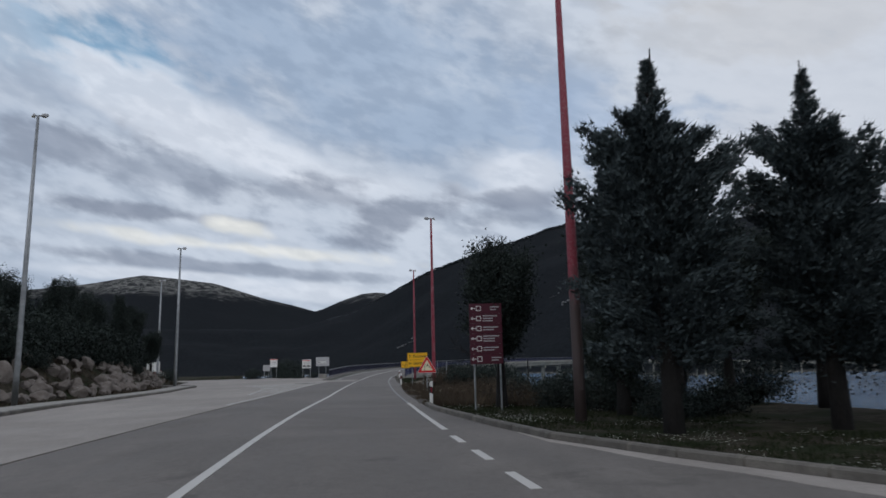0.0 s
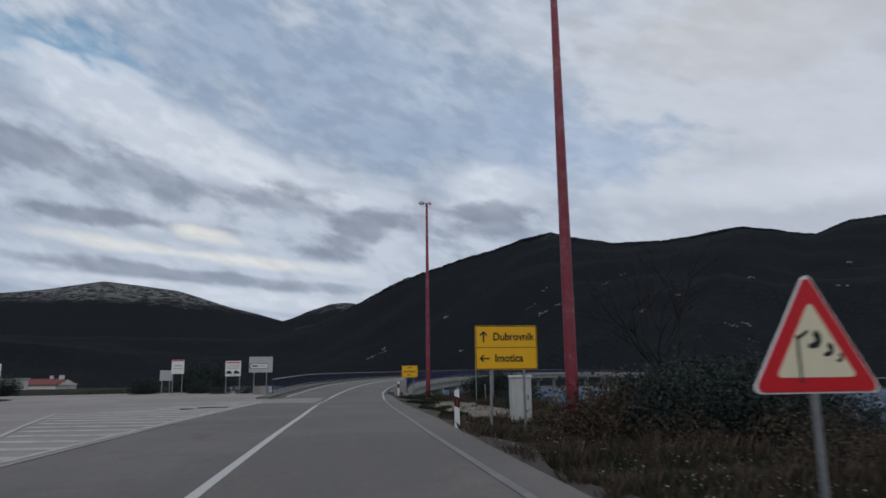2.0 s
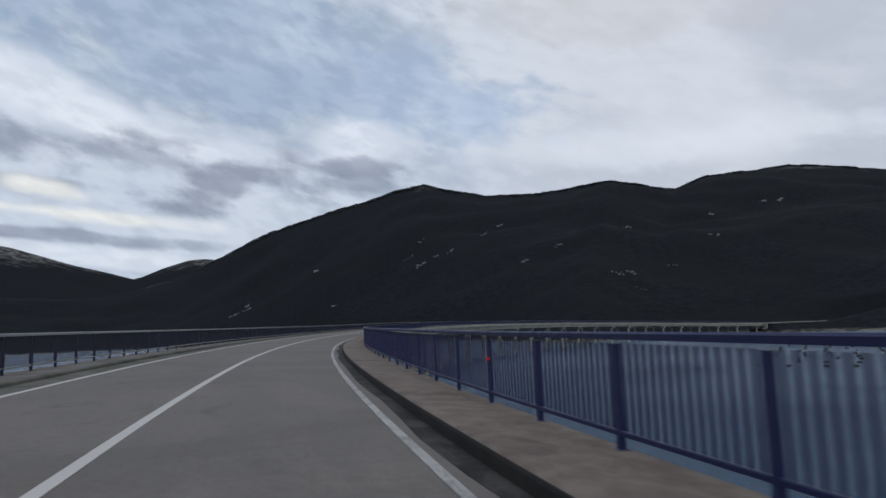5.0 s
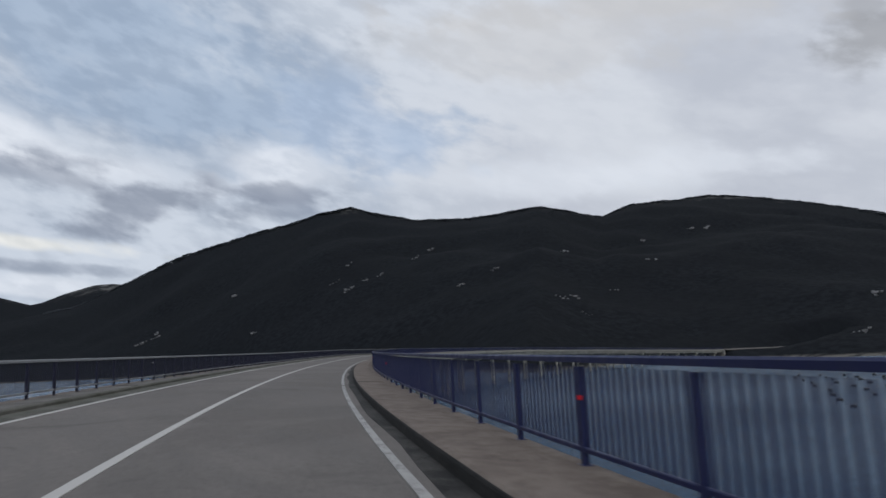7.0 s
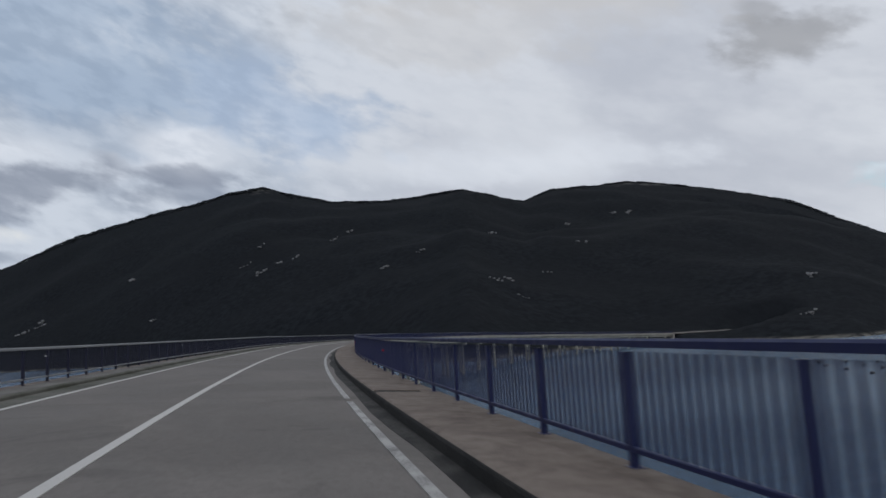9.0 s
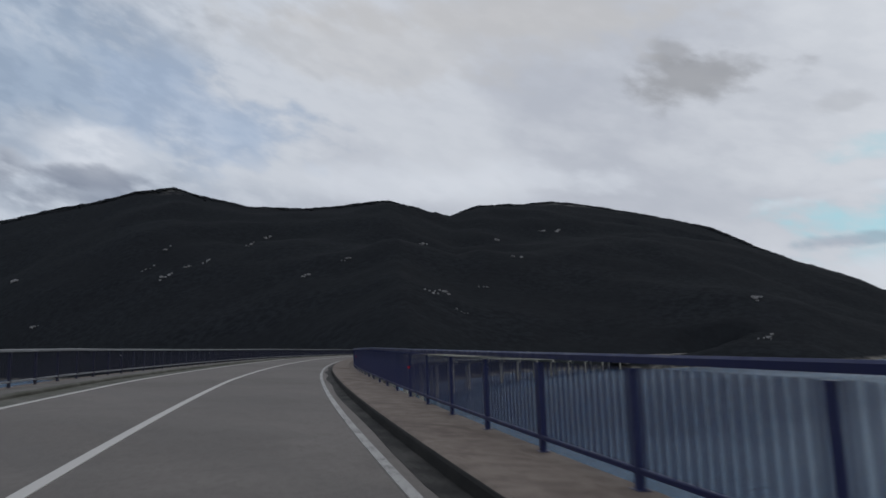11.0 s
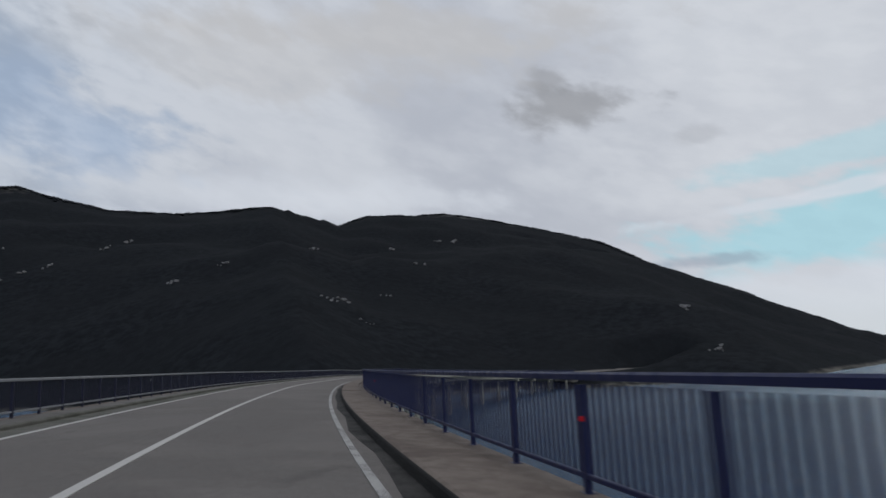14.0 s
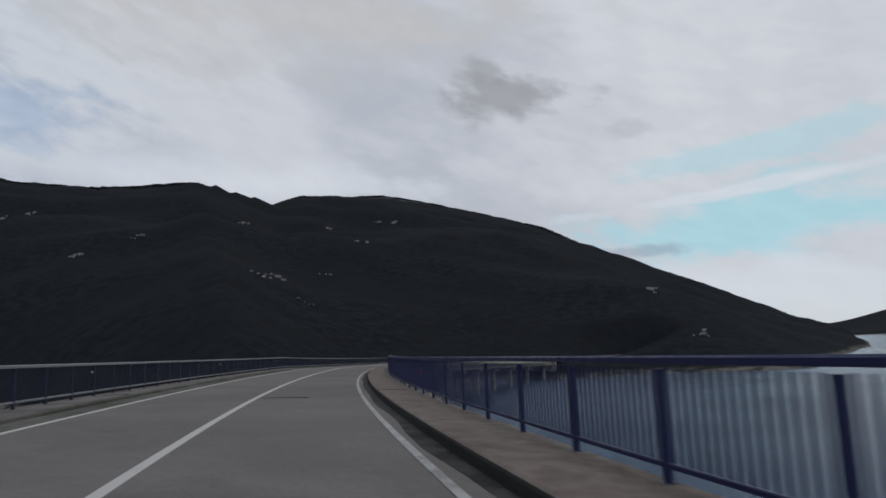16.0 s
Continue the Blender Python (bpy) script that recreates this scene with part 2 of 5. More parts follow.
WALK = footway_material()
GREYWALK = mottled("grey_footway", (0.095, 0.088, 0.080), (0.175, 0.165, 0.152), 0.7, 40.0, 0.9, 0.0, 0.5, 0.01, 0.12)
GUTTER = mottled("grimy_gutter", (0.006, 0.0055, 0.005), (0.050, 0.046, 0.042), 1.6, 22.0, 0.92, 0.0, 0.6, 0.02, 0.10)
# near-black mottled tone of the right kerb face, the joints and the tar
NEARBLACK = mottled("near_black_mottle", (0.005, 0.0045, 0.004), (0.015, 0.0135, 0.012), 1.6, 45.0, 0.9, 0.0, 0.6, 0.02)
FASCIA = mottled("deck_concrete", (0.27, 0.262, 0.225), (0.37, 0.358, 0.31), 0.25, 12.0, 0.85, 0.0, 0.3, 0.03)
BLUE = plain("navy_blue_paint", (0.011, 0.016, 0.066), 0.42, 0.0, 0.35)
# worn rail paint, paled for the light that the left rails catch
LITRAIL = worn_paint("lit_worn_rail_paint", (0.22, 0.225, 0.235), (0.05, 0.052, 0.085), 0.40, 0.5)
# BLUE again, with the left railing's shade put into the colour
SHADEBLUE = plain("shaded_navy_paint", (0.011, 0.012, 0.034), 0.5, 0.0, 0.35)
DIRT = mottled("verge_dirt", (0.032, 0.026, 0.020), (0.080, 0.064, 0.050), 1.2, 30.0, 0.95, 0.0, 0.7, 0.03, 0.14)
MOSS = mottled("mossy_gutter", (0.055, 0.056, 0.040), (0.135, 0.128, 0.112), 0.8, 26.0, 0.92, 0.0, 0.5, 0.015, 0.14)
RED = worn_paint("faded_red_paint", (0.20, 0.026, 0.042), (0.27, 0.13, 0.14), 0.44, 0.55)


def red_to_brown():
    """Red paint above, turning grey-brown towards the foot."""
    m, k, b = material("red_to_brown_paint", 0.6)
    p = place(k)
    h = k.put("ShaderNodeSeparateXYZ", i0=p).outputs["Z"]
    n = k.noise(p, 1.6, 5, 0.7)
    low = k.ramp(k.math("ADD", h, k.math("MULTIPLY", n, 2.4)), 5.4, 4.2)
    wear = k.ramp(k.noise(p, 22.0, 5, 0.75), 0.38, 0.5)
    red = k.mix(wear, (0.25, 0.11, 0.12), (0.20, 0.024, 0.042))
    k.give(b.inputs["Base Color"], k.mix(low, red, (0.062, 0.046, 0.045)))
    return m


REDBROWN = red_to_brown()
ZINC = mottled("galvanised_steel", (0.26, 0.27, 0.28), (0.36, 0.37, 0.38), 2.0, 25.0, 0.5, 0.75, 0.1, 0.002)
DARKSTEEL = plain("dark_steel", (0.045, 0.047, 0.05), 0.5, 0.4)
WHITE = plain("white_sheet", (0.70, 0.70, 0.68), 0.45)
PALEGREY = plain("pale_grey_cabinet_paint", (0.47, 0.47, 0.46), 0.55, 0.0, 0.35)
YELLOW = plain("yellow_sheet", (0.80, 0.43, 0.01), 0.4, 0.0, 0.12)
SIGNRED = plain("red_sheet", (0.55, 0.012, 0.02), 0.4, 0.0, 0.12)
DARKRED = plain("dark_red_reflector", (0.22, 0.010, 0.022), 0.3, 0.0, 0.12)
CREAM = plain("pale_yellow_sheet", (0.72, 0.66, 0.47), 0.4, 0.0, 0.12)
BLACK = plain("black_film", (0.012, 0.012, 0.014), 0.5, 0.0, 0.1)
BROWN = plain("brown_sheet", (0.062, 0.008, 0.019), 0.45, 0.0, 0.15)
GREYBOARD = plain("grey_board", (0.40, 0.40, 0.41), 0.6, 0.0, 0.4)
BARK = mottled("bark", (0.011, 0.010, 0.010), (0.027, 0.024, 0.022), 3.0, 30.0, 0.95, 0.0, 0.8, 0.03, 0.2, False, (1, 1, 0.3))
NEEDLES = leafy("conifer_foliage", (0.046, 0.060, 0.066), (0.080, 0.100, 0.102))
LEAVES = leafy("dark_evergreen_leaves", (0.020, 0.027, 0.026), (0.042, 0.053, 0.045))
# lighter than the hill tones, to offset shade on the clumps' steep faces
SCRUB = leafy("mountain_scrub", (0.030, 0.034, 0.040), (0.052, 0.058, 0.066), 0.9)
DRYGRASS = leafy("dry_grass", (0.042, 0.033, 0.025), (0.112, 0.086, 0.062), 0.8)
GRASS = leafy("verge_grass", (0.012, 0.017, 0.008), (0.038, 0.045, 0.022), 0.8)
PETAL = leafy("white_petals", (0.5, 0.5, 0.45), (0.7, 0.7, 0.64), 0.7)
ROCK = mottled("limestone", (0.135, 0.110, 0.098), (0.30, 0.262, 0.235), 1.2, 18.0, 0.9, 0.0, 0.8, 0.05, 0.16, "island")
BLEACHED = mottled("bleached_limestone", (0.15, 0.15, 0.155), (0.29, 0.29, 0.295), 0.4, 6.0, 0.9, 0.0, 0.6, 0.05, 0.16)


def bare_ground():
    """Trodden pale gravel, with brown earth and thin growth showing through in patches."""
    m, k, b = material("trodden_gravel", 0.95, 0.0, 0.16)
    p = place(k)
    grit = k.noise(p, 38.0, 5, 0.75)
    wide = k.noise(p, 0.75, 6, 0.68, 0.6)
    mid = k.noise(p, 4.5, 5, 0.7, 0.4)
    pale = k.mix(k.ramp(grit, 0.36, 0.64), (0.165, 0.138, 0.112), (0.310, 0.272, 0.226))
    earth = k.mix(k.ramp(grit, 0.36, 0.64), (0.070, 0.056, 0.043), (0.140, 0.114, 0.088))
    col = k.mix(k.ramp(k.math("ADD", wide, k.math("MULTIPLY", mid, 0.45)), 0.76, 0.90), pale, earth)
    col = k.mix(k.ramp(k.math("ADD", mid, k.math("MULTIPLY", wide, 0.6)), 0.92, 1.02, 0.0, 0.7), col, (0.034, 0.036, 0.020))
    k.give(b.inputs["Base Color"], col)
    bump(k, b, k.math("ADD", grit, k.math("MULTIPLY", mid, 2.0)), 0.9, 0.05)
    return m


GRAVEL = bare_ground()


def land_material():
    """Scrub-covered limestone: dark haze-blue below, pale stony ground on the high tops and by the shore."""
    m, k, b = material("scrub_land", 1.0, 0.0, 0.03)
    p = place(k)
    h = k.put("ShaderNodeSeparateXYZ", i0=p).outputs["Z"]
    wide = k.noise(p, 0.012, 6, 0.6, 0.5)
    fine = k.noise(p, 0.16, 5, 0.7, 0.3)
    tiny = k.noise(p, 3.0, 5, 0.7)
    # blue of the hazy air before the hills is put into these tones
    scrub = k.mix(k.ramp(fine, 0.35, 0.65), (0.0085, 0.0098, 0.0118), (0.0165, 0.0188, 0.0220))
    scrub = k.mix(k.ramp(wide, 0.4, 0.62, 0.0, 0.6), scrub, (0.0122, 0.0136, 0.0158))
    stone = k.mix(k.ramp(fine, 0.4, 0.6), (0.10, 0.10, 0.095), (0.20, 0.195, 0.185))
    top = k.math("MULTIPLY", k.ramp(k.math("ADD", h, k.math("MULTIPLY", wide, 174.0)), 397.0, 462.0), k.ramp(k.noise(p, 0.03, 6, 0.75, 0.5), 0.44, 0.56, 0.1, 1.0))
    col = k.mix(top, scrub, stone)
    soil = k.mix(k.ramp(tiny, 0.35, 0.65), (0.026, 0.023, 0.018), (0.060, 0.052, 0.040))
    soil = k.mix(k.ramp(k.noise(p, 0.5, 4, 0.6), 0.42, 0.6), soil, (0.022, 0.026, 0.015))
    near = k.ramp(k.vec("LENGTH", k.vec("SUBTRACT", p, (0.0, 50.0, 0.0))), 240.0, 150.0)
    shore = k.math("MULTIPLY", k.ramp(h, -6.4, -8.0), k.ramp(h, -9.8, -8.6))
    col = k.mix(near, col, soil)
    col = k.mix(k.math("MULTIPLY", shore, k.ramp(fine, 0.4, 0.6, 0.1, 0.8)), col, (0.17, 0.16, 0.14))
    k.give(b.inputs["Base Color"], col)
    bump(k, b, k.math("ADD", k.math("MULTIPLY", fine, 1.0), k.math("MULTIPLY", tiny, 0.05)), 0.2, 0.4)
    return m


def water_material():
    m, k, b = material("bay_water", 0.16)
    p = place(k)
    w1 = k.noise(k.vec("MULTIPLY", p, (0.6, 1.5, 1.0)), 0.42, 5, 0.62, 0.6)
    w2 = k.noise(k.vec("MULTIPLY", p, (1.0, 1.9, 1.0)), 3.4, 3, 0.6, 0.3)
    calm = k.ramp(k.noise(p, 0.012, 3, 0.6, 0.8), 0.4, 0.62)
    k.give(b.inputs["Base Color"], k.mix(calm, (0.039, 0.082, 0.148), (0.060, 0.110, 0.178)))
    k.give(b.inputs["Roughness"], k.math("ADD", 0.14, k.math("MULTIPLY", calm, 0.10)))
    b.inputs["IOR"].default_value = 1.33
    b.inputs["Specular IOR Level"].default_value = 0.6
    bump(k, b, k.math("ADD", k.math("MULTIPLY", w1, 1.0), k.math("MULTIPLY", w2, 0.35)), 1.0, 0.6)
    return m


LAND, WATER = land_material(), water_material()


# mesh building
class Shape:
    """Collects faces of one mesh."""

    def __init__(self):
        self.v, self.f = [], []

    def add(self, verts, faces):
        n = len(self.v)
        self.v += [tuple(p) for p in verts]
        self.f += [tuple(i + n for i in q) for q in faces]
        return self

    def box(self, c, size, turn=None, taper=1.0, bevel=0.0):
        a, b, h = (x / 2 for x in size)
        e = min(bevel, a * 0.9, b * 0.9)
        pts = []
        for z, s in ((-h, 1.0), (h, taper)):
            if e:
                ring = [(-a + e, -b), (a - e, -b), (a, -b + e), (a, b - e), (a - e, b), (-a + e, b), (-a, b - e), (-a, -b + e)]
            else:
                ring = [(-a, -b), (a, -b), (a, b), (-a, b)]
            pts += [Vector((x * s, y * s, z)) for x, y in ring]
        n = len(pts) // 2
        faces = [tuple(reversed(range(n))), tuple(range(n, 2 * n))] + [(i, (i + 1) % n, n + (i + 1) % n, n + i) for i in range(n)]
        m = turn or Matrix()
        return self.add([Vector(c) + (m.to_3x3() @ p) for p in pts], faces)

    def tube(self, points, radii, n=8, cap=True):
        rings = []
        for i, p in enumerate(points):
            p = Vector(p)
            d = (Vector(points[min(i + 1, len(points) - 1)]) - Vector(points[max(i - 1, 0)])).normalized()
            side = d.orthogonal() if i == 0 else (side - d * side.dot(d))
            side = side.normalized()
            up = d.cross(side)
            r = radii[i] if hasattr(radii, "__len__") else radii
            rings += [p + (side * math.cos(a) + up * math.sin(a)) * r for a in (2 * math.pi * j / n for j in range(n))]
        k = len(points)
        faces = [(i * n + j, i * n + (j + 1) % n, (i + 1) * n + (j + 1) % n, (i + 1) * n + j) for i in range(k - 1) for j in range(n)]
        if cap:
            faces += [tuple(reversed(range(n))), tuple(range((k - 1) * n, k * n))]
        return self.add(rings, faces)

    def slab(self, outline, thick, turn=None, at=(0, 0, 0)):
        """A flat plate with that outline in its own x-z plane, thick along y."""
        n = len(outline)
        m = turn or Matrix()
        pts = [Vector(at) + m.to_3x3() @ Vector((x, y, z)) for y in (-thick / 2, thick / 2) for x, z in outline]
        faces = [tuple(range(n)), tuple(reversed(range(n, 2 * n)))] + [(i, n + i, n + (i + 1) % n, (i + 1) % n) for i in range(n)]
        return self.add(pts, faces)

    def mesh(self, name, mat, smooth=False):
        me = bpy.data.meshes.new(name)
        me.from_pydata(self.v, [], self.f)
        me.materials.append(mat)
        if smooth:
            me.polygons.foreach_set("use_smooth", [True] * len(me.polygons))
        me.update()
        return me


def part(name, shape, mat, parent, label="", smooth=False):
    ob = new(name, shape.mesh(name, mat, smooth))
    ob.parent = parent
    if label:
        ob["label"] = label
    return ob


def thing(name, m, label, category, group="", kind=""):
    ob = new(name)
    ob.empty_display_size = 0.2
    ob.matrix_world = m
    return tagged(ob, label, category, group, kind)


def solid(name, shape, mat, label, category, kind="", m=None, smooth=False, group=""):
    ob = new(name, shape.mesh(name, mat, smooth))
    if m:
        ob.matrix_world = m
    return tagged(ob, label, category, group, kind)


# the road's axis: heading (degrees) and height by the way along it
AXIS_S = [-90, 0, 18.8, 38, 57.5, 77.3, 98.1, 120.6, 143.8, 167.6, 191.9, 216.3, 241, 265.7, 290.4, 315, 339.6, 364.8, 691.6, 820.7]
AXIS_H = [0, 0, -2.22, -3.22, -3.92, -6.13, -8.7, -11.61, -15.93, -20.02, -22.51, -24.96, -28.59, -32.35, -36.11, -39.99, -43.36, -46.84, -97.4, -80]
RISE_S = [-90, 0, 38, 77.3, 120.6, 167.6, 216.3, 265.7, 315, 364.8, 428.3, 504.6, 580.9, 635.4, 820.7]
RISE_Z = [0.09, 0.09, -0.1, -0.04, 0.58, 1.18, 1.81, 2.56, 2.91, 3.01, 2.73, 1.42, -0.65, -2.18, -3.27]
BRIDGE_A, BRIDGE_B = 87.3, 630.0
LEFT_A = 89.6
PITCH = 2.1333
JOINT_A, JOINT = 96.84, 36.27
SPAN = JOINT / 2
WATER_Z = -8.6
SS = np.arange(-90, 830, 0.5)
_h = np.radians(np.interp(SS, AXIS_S, AXIS_H))
_h = np.convolve(np.concatenate([np.full(20, _h[0]), _h, np.full(20, _h[-1])]), np.ones(41) / 41, "valid")
_x = np.concatenate([[0], np.cumsum(-np.sin(_h))[:-1] * 0.5])
_y = np.concatenate([[0], np.cumsum(np.cos(_h))[:-1] * 0.5])
_x, _y = _x - _x[180], _y - _y[180]
_z = np.interp(SS, RISE_S, RISE_Z)


def tilt(s):
    return math.tan(radians(2.5)) * np.clip((s - 82) / 25.0, 0, 1)


def on(s, l, up=0.0):
    """The place at way s along the road, l to the right of its axis, up above its surface."""
    h = float(np.interp(s, SS, _h))
    x, y, z = (float(np.interp(s, SS, a)) for a in (_x, _y, _z))
    lean = l if l > -7.3 else -7.3 * max(0.0, 1 - (-7.3 - l) / 5)
    return Vector((x + math.cos(h) * l, y + math.sin(h) * l, z - lean * float(tilt(s)) + up))


def facing(s, turn=0.0):
    return Matrix.Rotation(float(np.interp(s, SS, _h)) + radians(turn), 4, "Z")


def along(profile, s0, s1, step=2.0, closed=True, cap=True):
    """A solid swept along the road; profile: (l, up) pairs, or a function of s that gives them."""
    n = max(1, round((s1 - s0) / step))
    sh, k = Shape(), None
    verts, faces = [], []
    for i in range(n + 1):
        s = s0 + (s1 - s0) * i / n
        pr = profile(s) if callable(profile) else profile
        k = len(pr)
        verts += [on(s, l, u) for l, u in pr]
    m = k if closed else k - 1
    faces = [(i * k + j, (i + 1) * k + j, (i + 1) * k + (j + 1) % k, i * k + (j + 1) % k) for i in range(n) for j in range(m)]
    if cap and closed:
        faces += [tuple(range(k)), tuple(reversed(range(n * k, (n + 1) * k)))]
    return sh.add(verts, faces)


def nearest(xy):
    """Way along and side of the road for many points."""
    s, l = np.empty(len(xy)), np.empty(len(xy))
    q = slice(None, None, 4)
    for i in range(0, len(xy), 4000):
        c = xy[i:i + 4000]
        d = (c[:, :1] - _x[q][None]) ** 2 + (c[:, 1:] - _y[q][None]) ** 2
        j = d.argmin(1) * 4
        dx, dy = c[:, 0] - _x[j], c[:, 1] - _y[j]
        l[i:i + 4000] = dx * np.cos(_h[j]) + dy * np.sin(_h[j])
        s[i:i + 4000] = SS[j] - dx * np.sin(_h[j]) + dy * np.cos(_h[j])
    return s, l


def step01(x):
    x = np.clip(x, 0, 1)
    return x * x * (3 - 2 * x)


def fractal(x, y, scale, octaves=5, seed=0.0):
    """Smooth value noise for arrays, about -1 to 1."""
    out, amp, tot = np.zeros_like(x), 1.0, 0.0
    for o in range(octaves):
        f = scale * 2 ** o
        u, v = x * f + seed + 17.3 * o, y * f + seed * 1.7 - 9.1 * o
        i, j = np.floor(u), np.floor(v)
        a, b = step01(u - i), step01(v - j)

        def rnd(p, q):
            t = np.sin(p * 127.1 + q * 311.7 + seed) * 43758.5453
            return (t - np.floor(t)) * 2 - 1

        val = (rnd(i, j) * (1 - a) + rnd(i + 1, j) * a) * (1 - b) + (rnd(i, j + 1) * (1 - a) + rnd(i + 1, j + 1) * a) * b
        out, tot, amp = out + val * amp, tot + amp, amp * 0.5
    return out / tot


# hills round the bay, by bearing (degrees from +y towards +x) seen from its middle: shore, crest distance, crest height
BAY = (30.0, 180.0)
HILL_AZ = [-180, -120, -60, -25, -5, 0, 7.8, 13.2, 18.9, 21.5, 27.1, 32.2, 38.5, 43.6, 46, 52.2, 58.3, 64.2, 67.6, 69.7, 73.3, 76.1, 78.9, 81.2, 84, 100, 180]
SHORE_R = [700, 700, 600, 900, 1000, 900, 760, 620, 530, 500, 425, 345, 280, 332, 358, 392, 380, 370, 376, 420, 480, 540, 620, 760, 1500, 900, 700]
CREST_R = [1500, 1600, 1500, 1500, 1600, 1717, 1515, 1413, 1345, 1352, 1335, 1300, 1260, 1425, 1475, 1530, 1498, 1348, 1249, 1144, 1038, 984, 979, 975, 1800, 1500, 1500]
CREST_Z = [110, 110, 100, 100, 105, 150, 243, 270, 300, 311, 282, 275, 279, 279, 312, 324, 279, 206, 153, 117, 73, 44, 22, 9, -8, 40, 110]
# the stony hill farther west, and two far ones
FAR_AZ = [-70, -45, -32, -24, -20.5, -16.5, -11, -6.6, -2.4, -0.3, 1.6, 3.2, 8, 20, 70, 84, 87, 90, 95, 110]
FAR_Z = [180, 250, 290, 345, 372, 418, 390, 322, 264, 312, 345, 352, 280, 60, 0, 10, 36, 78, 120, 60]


# the hills are tabled about the bridge head, for a bay drawn smaller by this factor
SWELL, HEAD = 1.09, (3.9, 77.0)


def swollen(x, y):
    return HEAD[0] + (x - HEAD[0]) * SWELL, HEAD[1] + (y - HEAD[1]) * SWELL


def land_height(x, y):
    px, py = x, y
    x, y = HEAD[0] + (x - HEAD[0]) / SWELL, HEAD[1] + (y - HEAD[1]) / SWELL
    az = np.degrees(np.arctan2(x - BAY[0], y - BAY[1]))
    r = np.hypot(x - BAY[0], y - BAY[1])
    r0, r1, z1 = (np.interp(az, HILL_AZ, a) for a in (SHORE_R, CREST_R, CREST_Z))
    r0 = r0 + 22 * fractal(x, y, 0.008, 3, 2.0)
    t = (r - r0) / (r1 - r0)
    rise = np.where(t < 1, t, 1 - 0.55 * (t - 1))
    rough = 26 * fractal(x, y, 0.0055, 5, 5.0) * np.clip(t * 2.2, 0, 1) * np.clip(1.15 - np.abs(t - 1) * 0.2, 0, 1) * np.where((t > 0.8) & (t < 1.25), 0.25, 1.0)
    z = -8.5 + (z1 + 8.5) * rise + np.where(t > 0, rough, 0) + 2.2 * fractal(x, y, 0.045, 3, 9.0) * np.clip(t * 6, 0, 1)
    z = np.where(t < 0, np.maximum(-8.5 + t * 60, -16), z)
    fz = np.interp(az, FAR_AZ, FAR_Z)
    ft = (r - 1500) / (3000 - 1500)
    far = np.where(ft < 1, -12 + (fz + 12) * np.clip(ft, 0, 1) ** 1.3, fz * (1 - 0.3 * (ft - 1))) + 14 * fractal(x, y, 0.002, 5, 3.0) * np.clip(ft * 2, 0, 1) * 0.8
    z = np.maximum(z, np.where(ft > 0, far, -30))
    z = 1.2 + SWELL * (z - 1.2)
    x, y = px, py
    # the near shore with the road
    near = r < 460
    if near.any():
        s, l = nearest(np.stack([x[near], y[near]], 1))
        edge = np.interp(s, [-90, 20, 45, 60, 85, 110], [24, 17, 13.5, 10.5, 10.5, 8])
        end = np.where(l > -8, 91.0, 99.0 + np.clip(-30 - l, 0, 35) * 2.6)
        w = 1.3 * fractal(x[near], y[near], 0.09, 3, 4.0)
        t1 = step01((edge + 9 - l + w) / 9)
        t2 = step01((end + 12 - s + w) / 12)
        base = np.interp(s, RISE_S, RISE_Z) - 0.09
        lumps = 0.05 * fractal(x[near], y[near], 0.5, 3, 1.0)
        foot = np.interp(s, [0, 30, 52, 67, 84], [-17, -18.6, -18.2, -20.0, -23.5])
        bank = (2.4 * step01((foot - l) / 4.5) + 4.0 * step01((foot - 5 - l) / 30)) * step01((92 - s) / 16)
        road = np.clip((np.abs(l + 1.9) - 4.2) / 2.0, 0, 1)
        top = np.minimum(base, 0.05) + lumps * road - 0.05 - 0.10 * np.clip((l - 3.0) / 4, 0, 2) + bank
        zn = -14 + (top + 14) * np.minimum(t1, t2)
        s2 = np.where(s > BRIDGE_B - 9, 1.0, 0.0) * step01((22 - np.abs(l)) / 14) * step01((s - BRIDGE_B + 8) / 14)
        ze = z[near]
        ze = ze * (1 - s2) + (np.interp(s, RISE_S, RISE_Z) - 0.3) * s2
        z[near] = np.where(s < 260, np.maximum(zn, np.where(s < 130, -20, ze)), ze)
    return z


def make_land():
    cx, cy = 2.0, 45.0
    rings = np.concatenate([[0.0], 0.6 * 1.0245 ** np.arange(0, 372)])
    rings = rings[rings < 4900]
    n = 560
    a = np.linspace(0, 2 * math.pi, n, endpoint=False)
    x = (cx + rings[:, None] * np.sin(a)[None]).ravel()
    y = (cy + rings[:, None] * np.cos(a)[None]).ravel()
    z = land_height(x, y)
    me = bpy.data.meshes.new("ground")
    i = np.arange(len(rings) - 1)[:, None] * n
    j = np.arange(n)[None]
    k = (np.arange(n)[None] + 1) % n
    quads = np.stack([i + j, i + n + j, i + n + k, i + k], -1).reshape(-1, 4)
    me.vertices.add(len(x))
    me.vertices.foreach_set("co", np.stack([x, y, z], 1).ravel())
    me.loops.add(quads.size)
    me.loops.foreach_set("vertex_index", quads[:, ::-1].ravel())
    me.polygons.add(len(quads))
    me.polygons.foreach_set("loop_start", np.arange(len(quads)) * 4)
    me.update(calc_edges=True)
    me.validate()
    me.polygons.foreach_set("use_smooth", [True] * len(me.polygons))
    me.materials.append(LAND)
    return tagged(new("ground", me), "scrub-covered limestone land and hills round a sea bay", "ground", kind="structure")


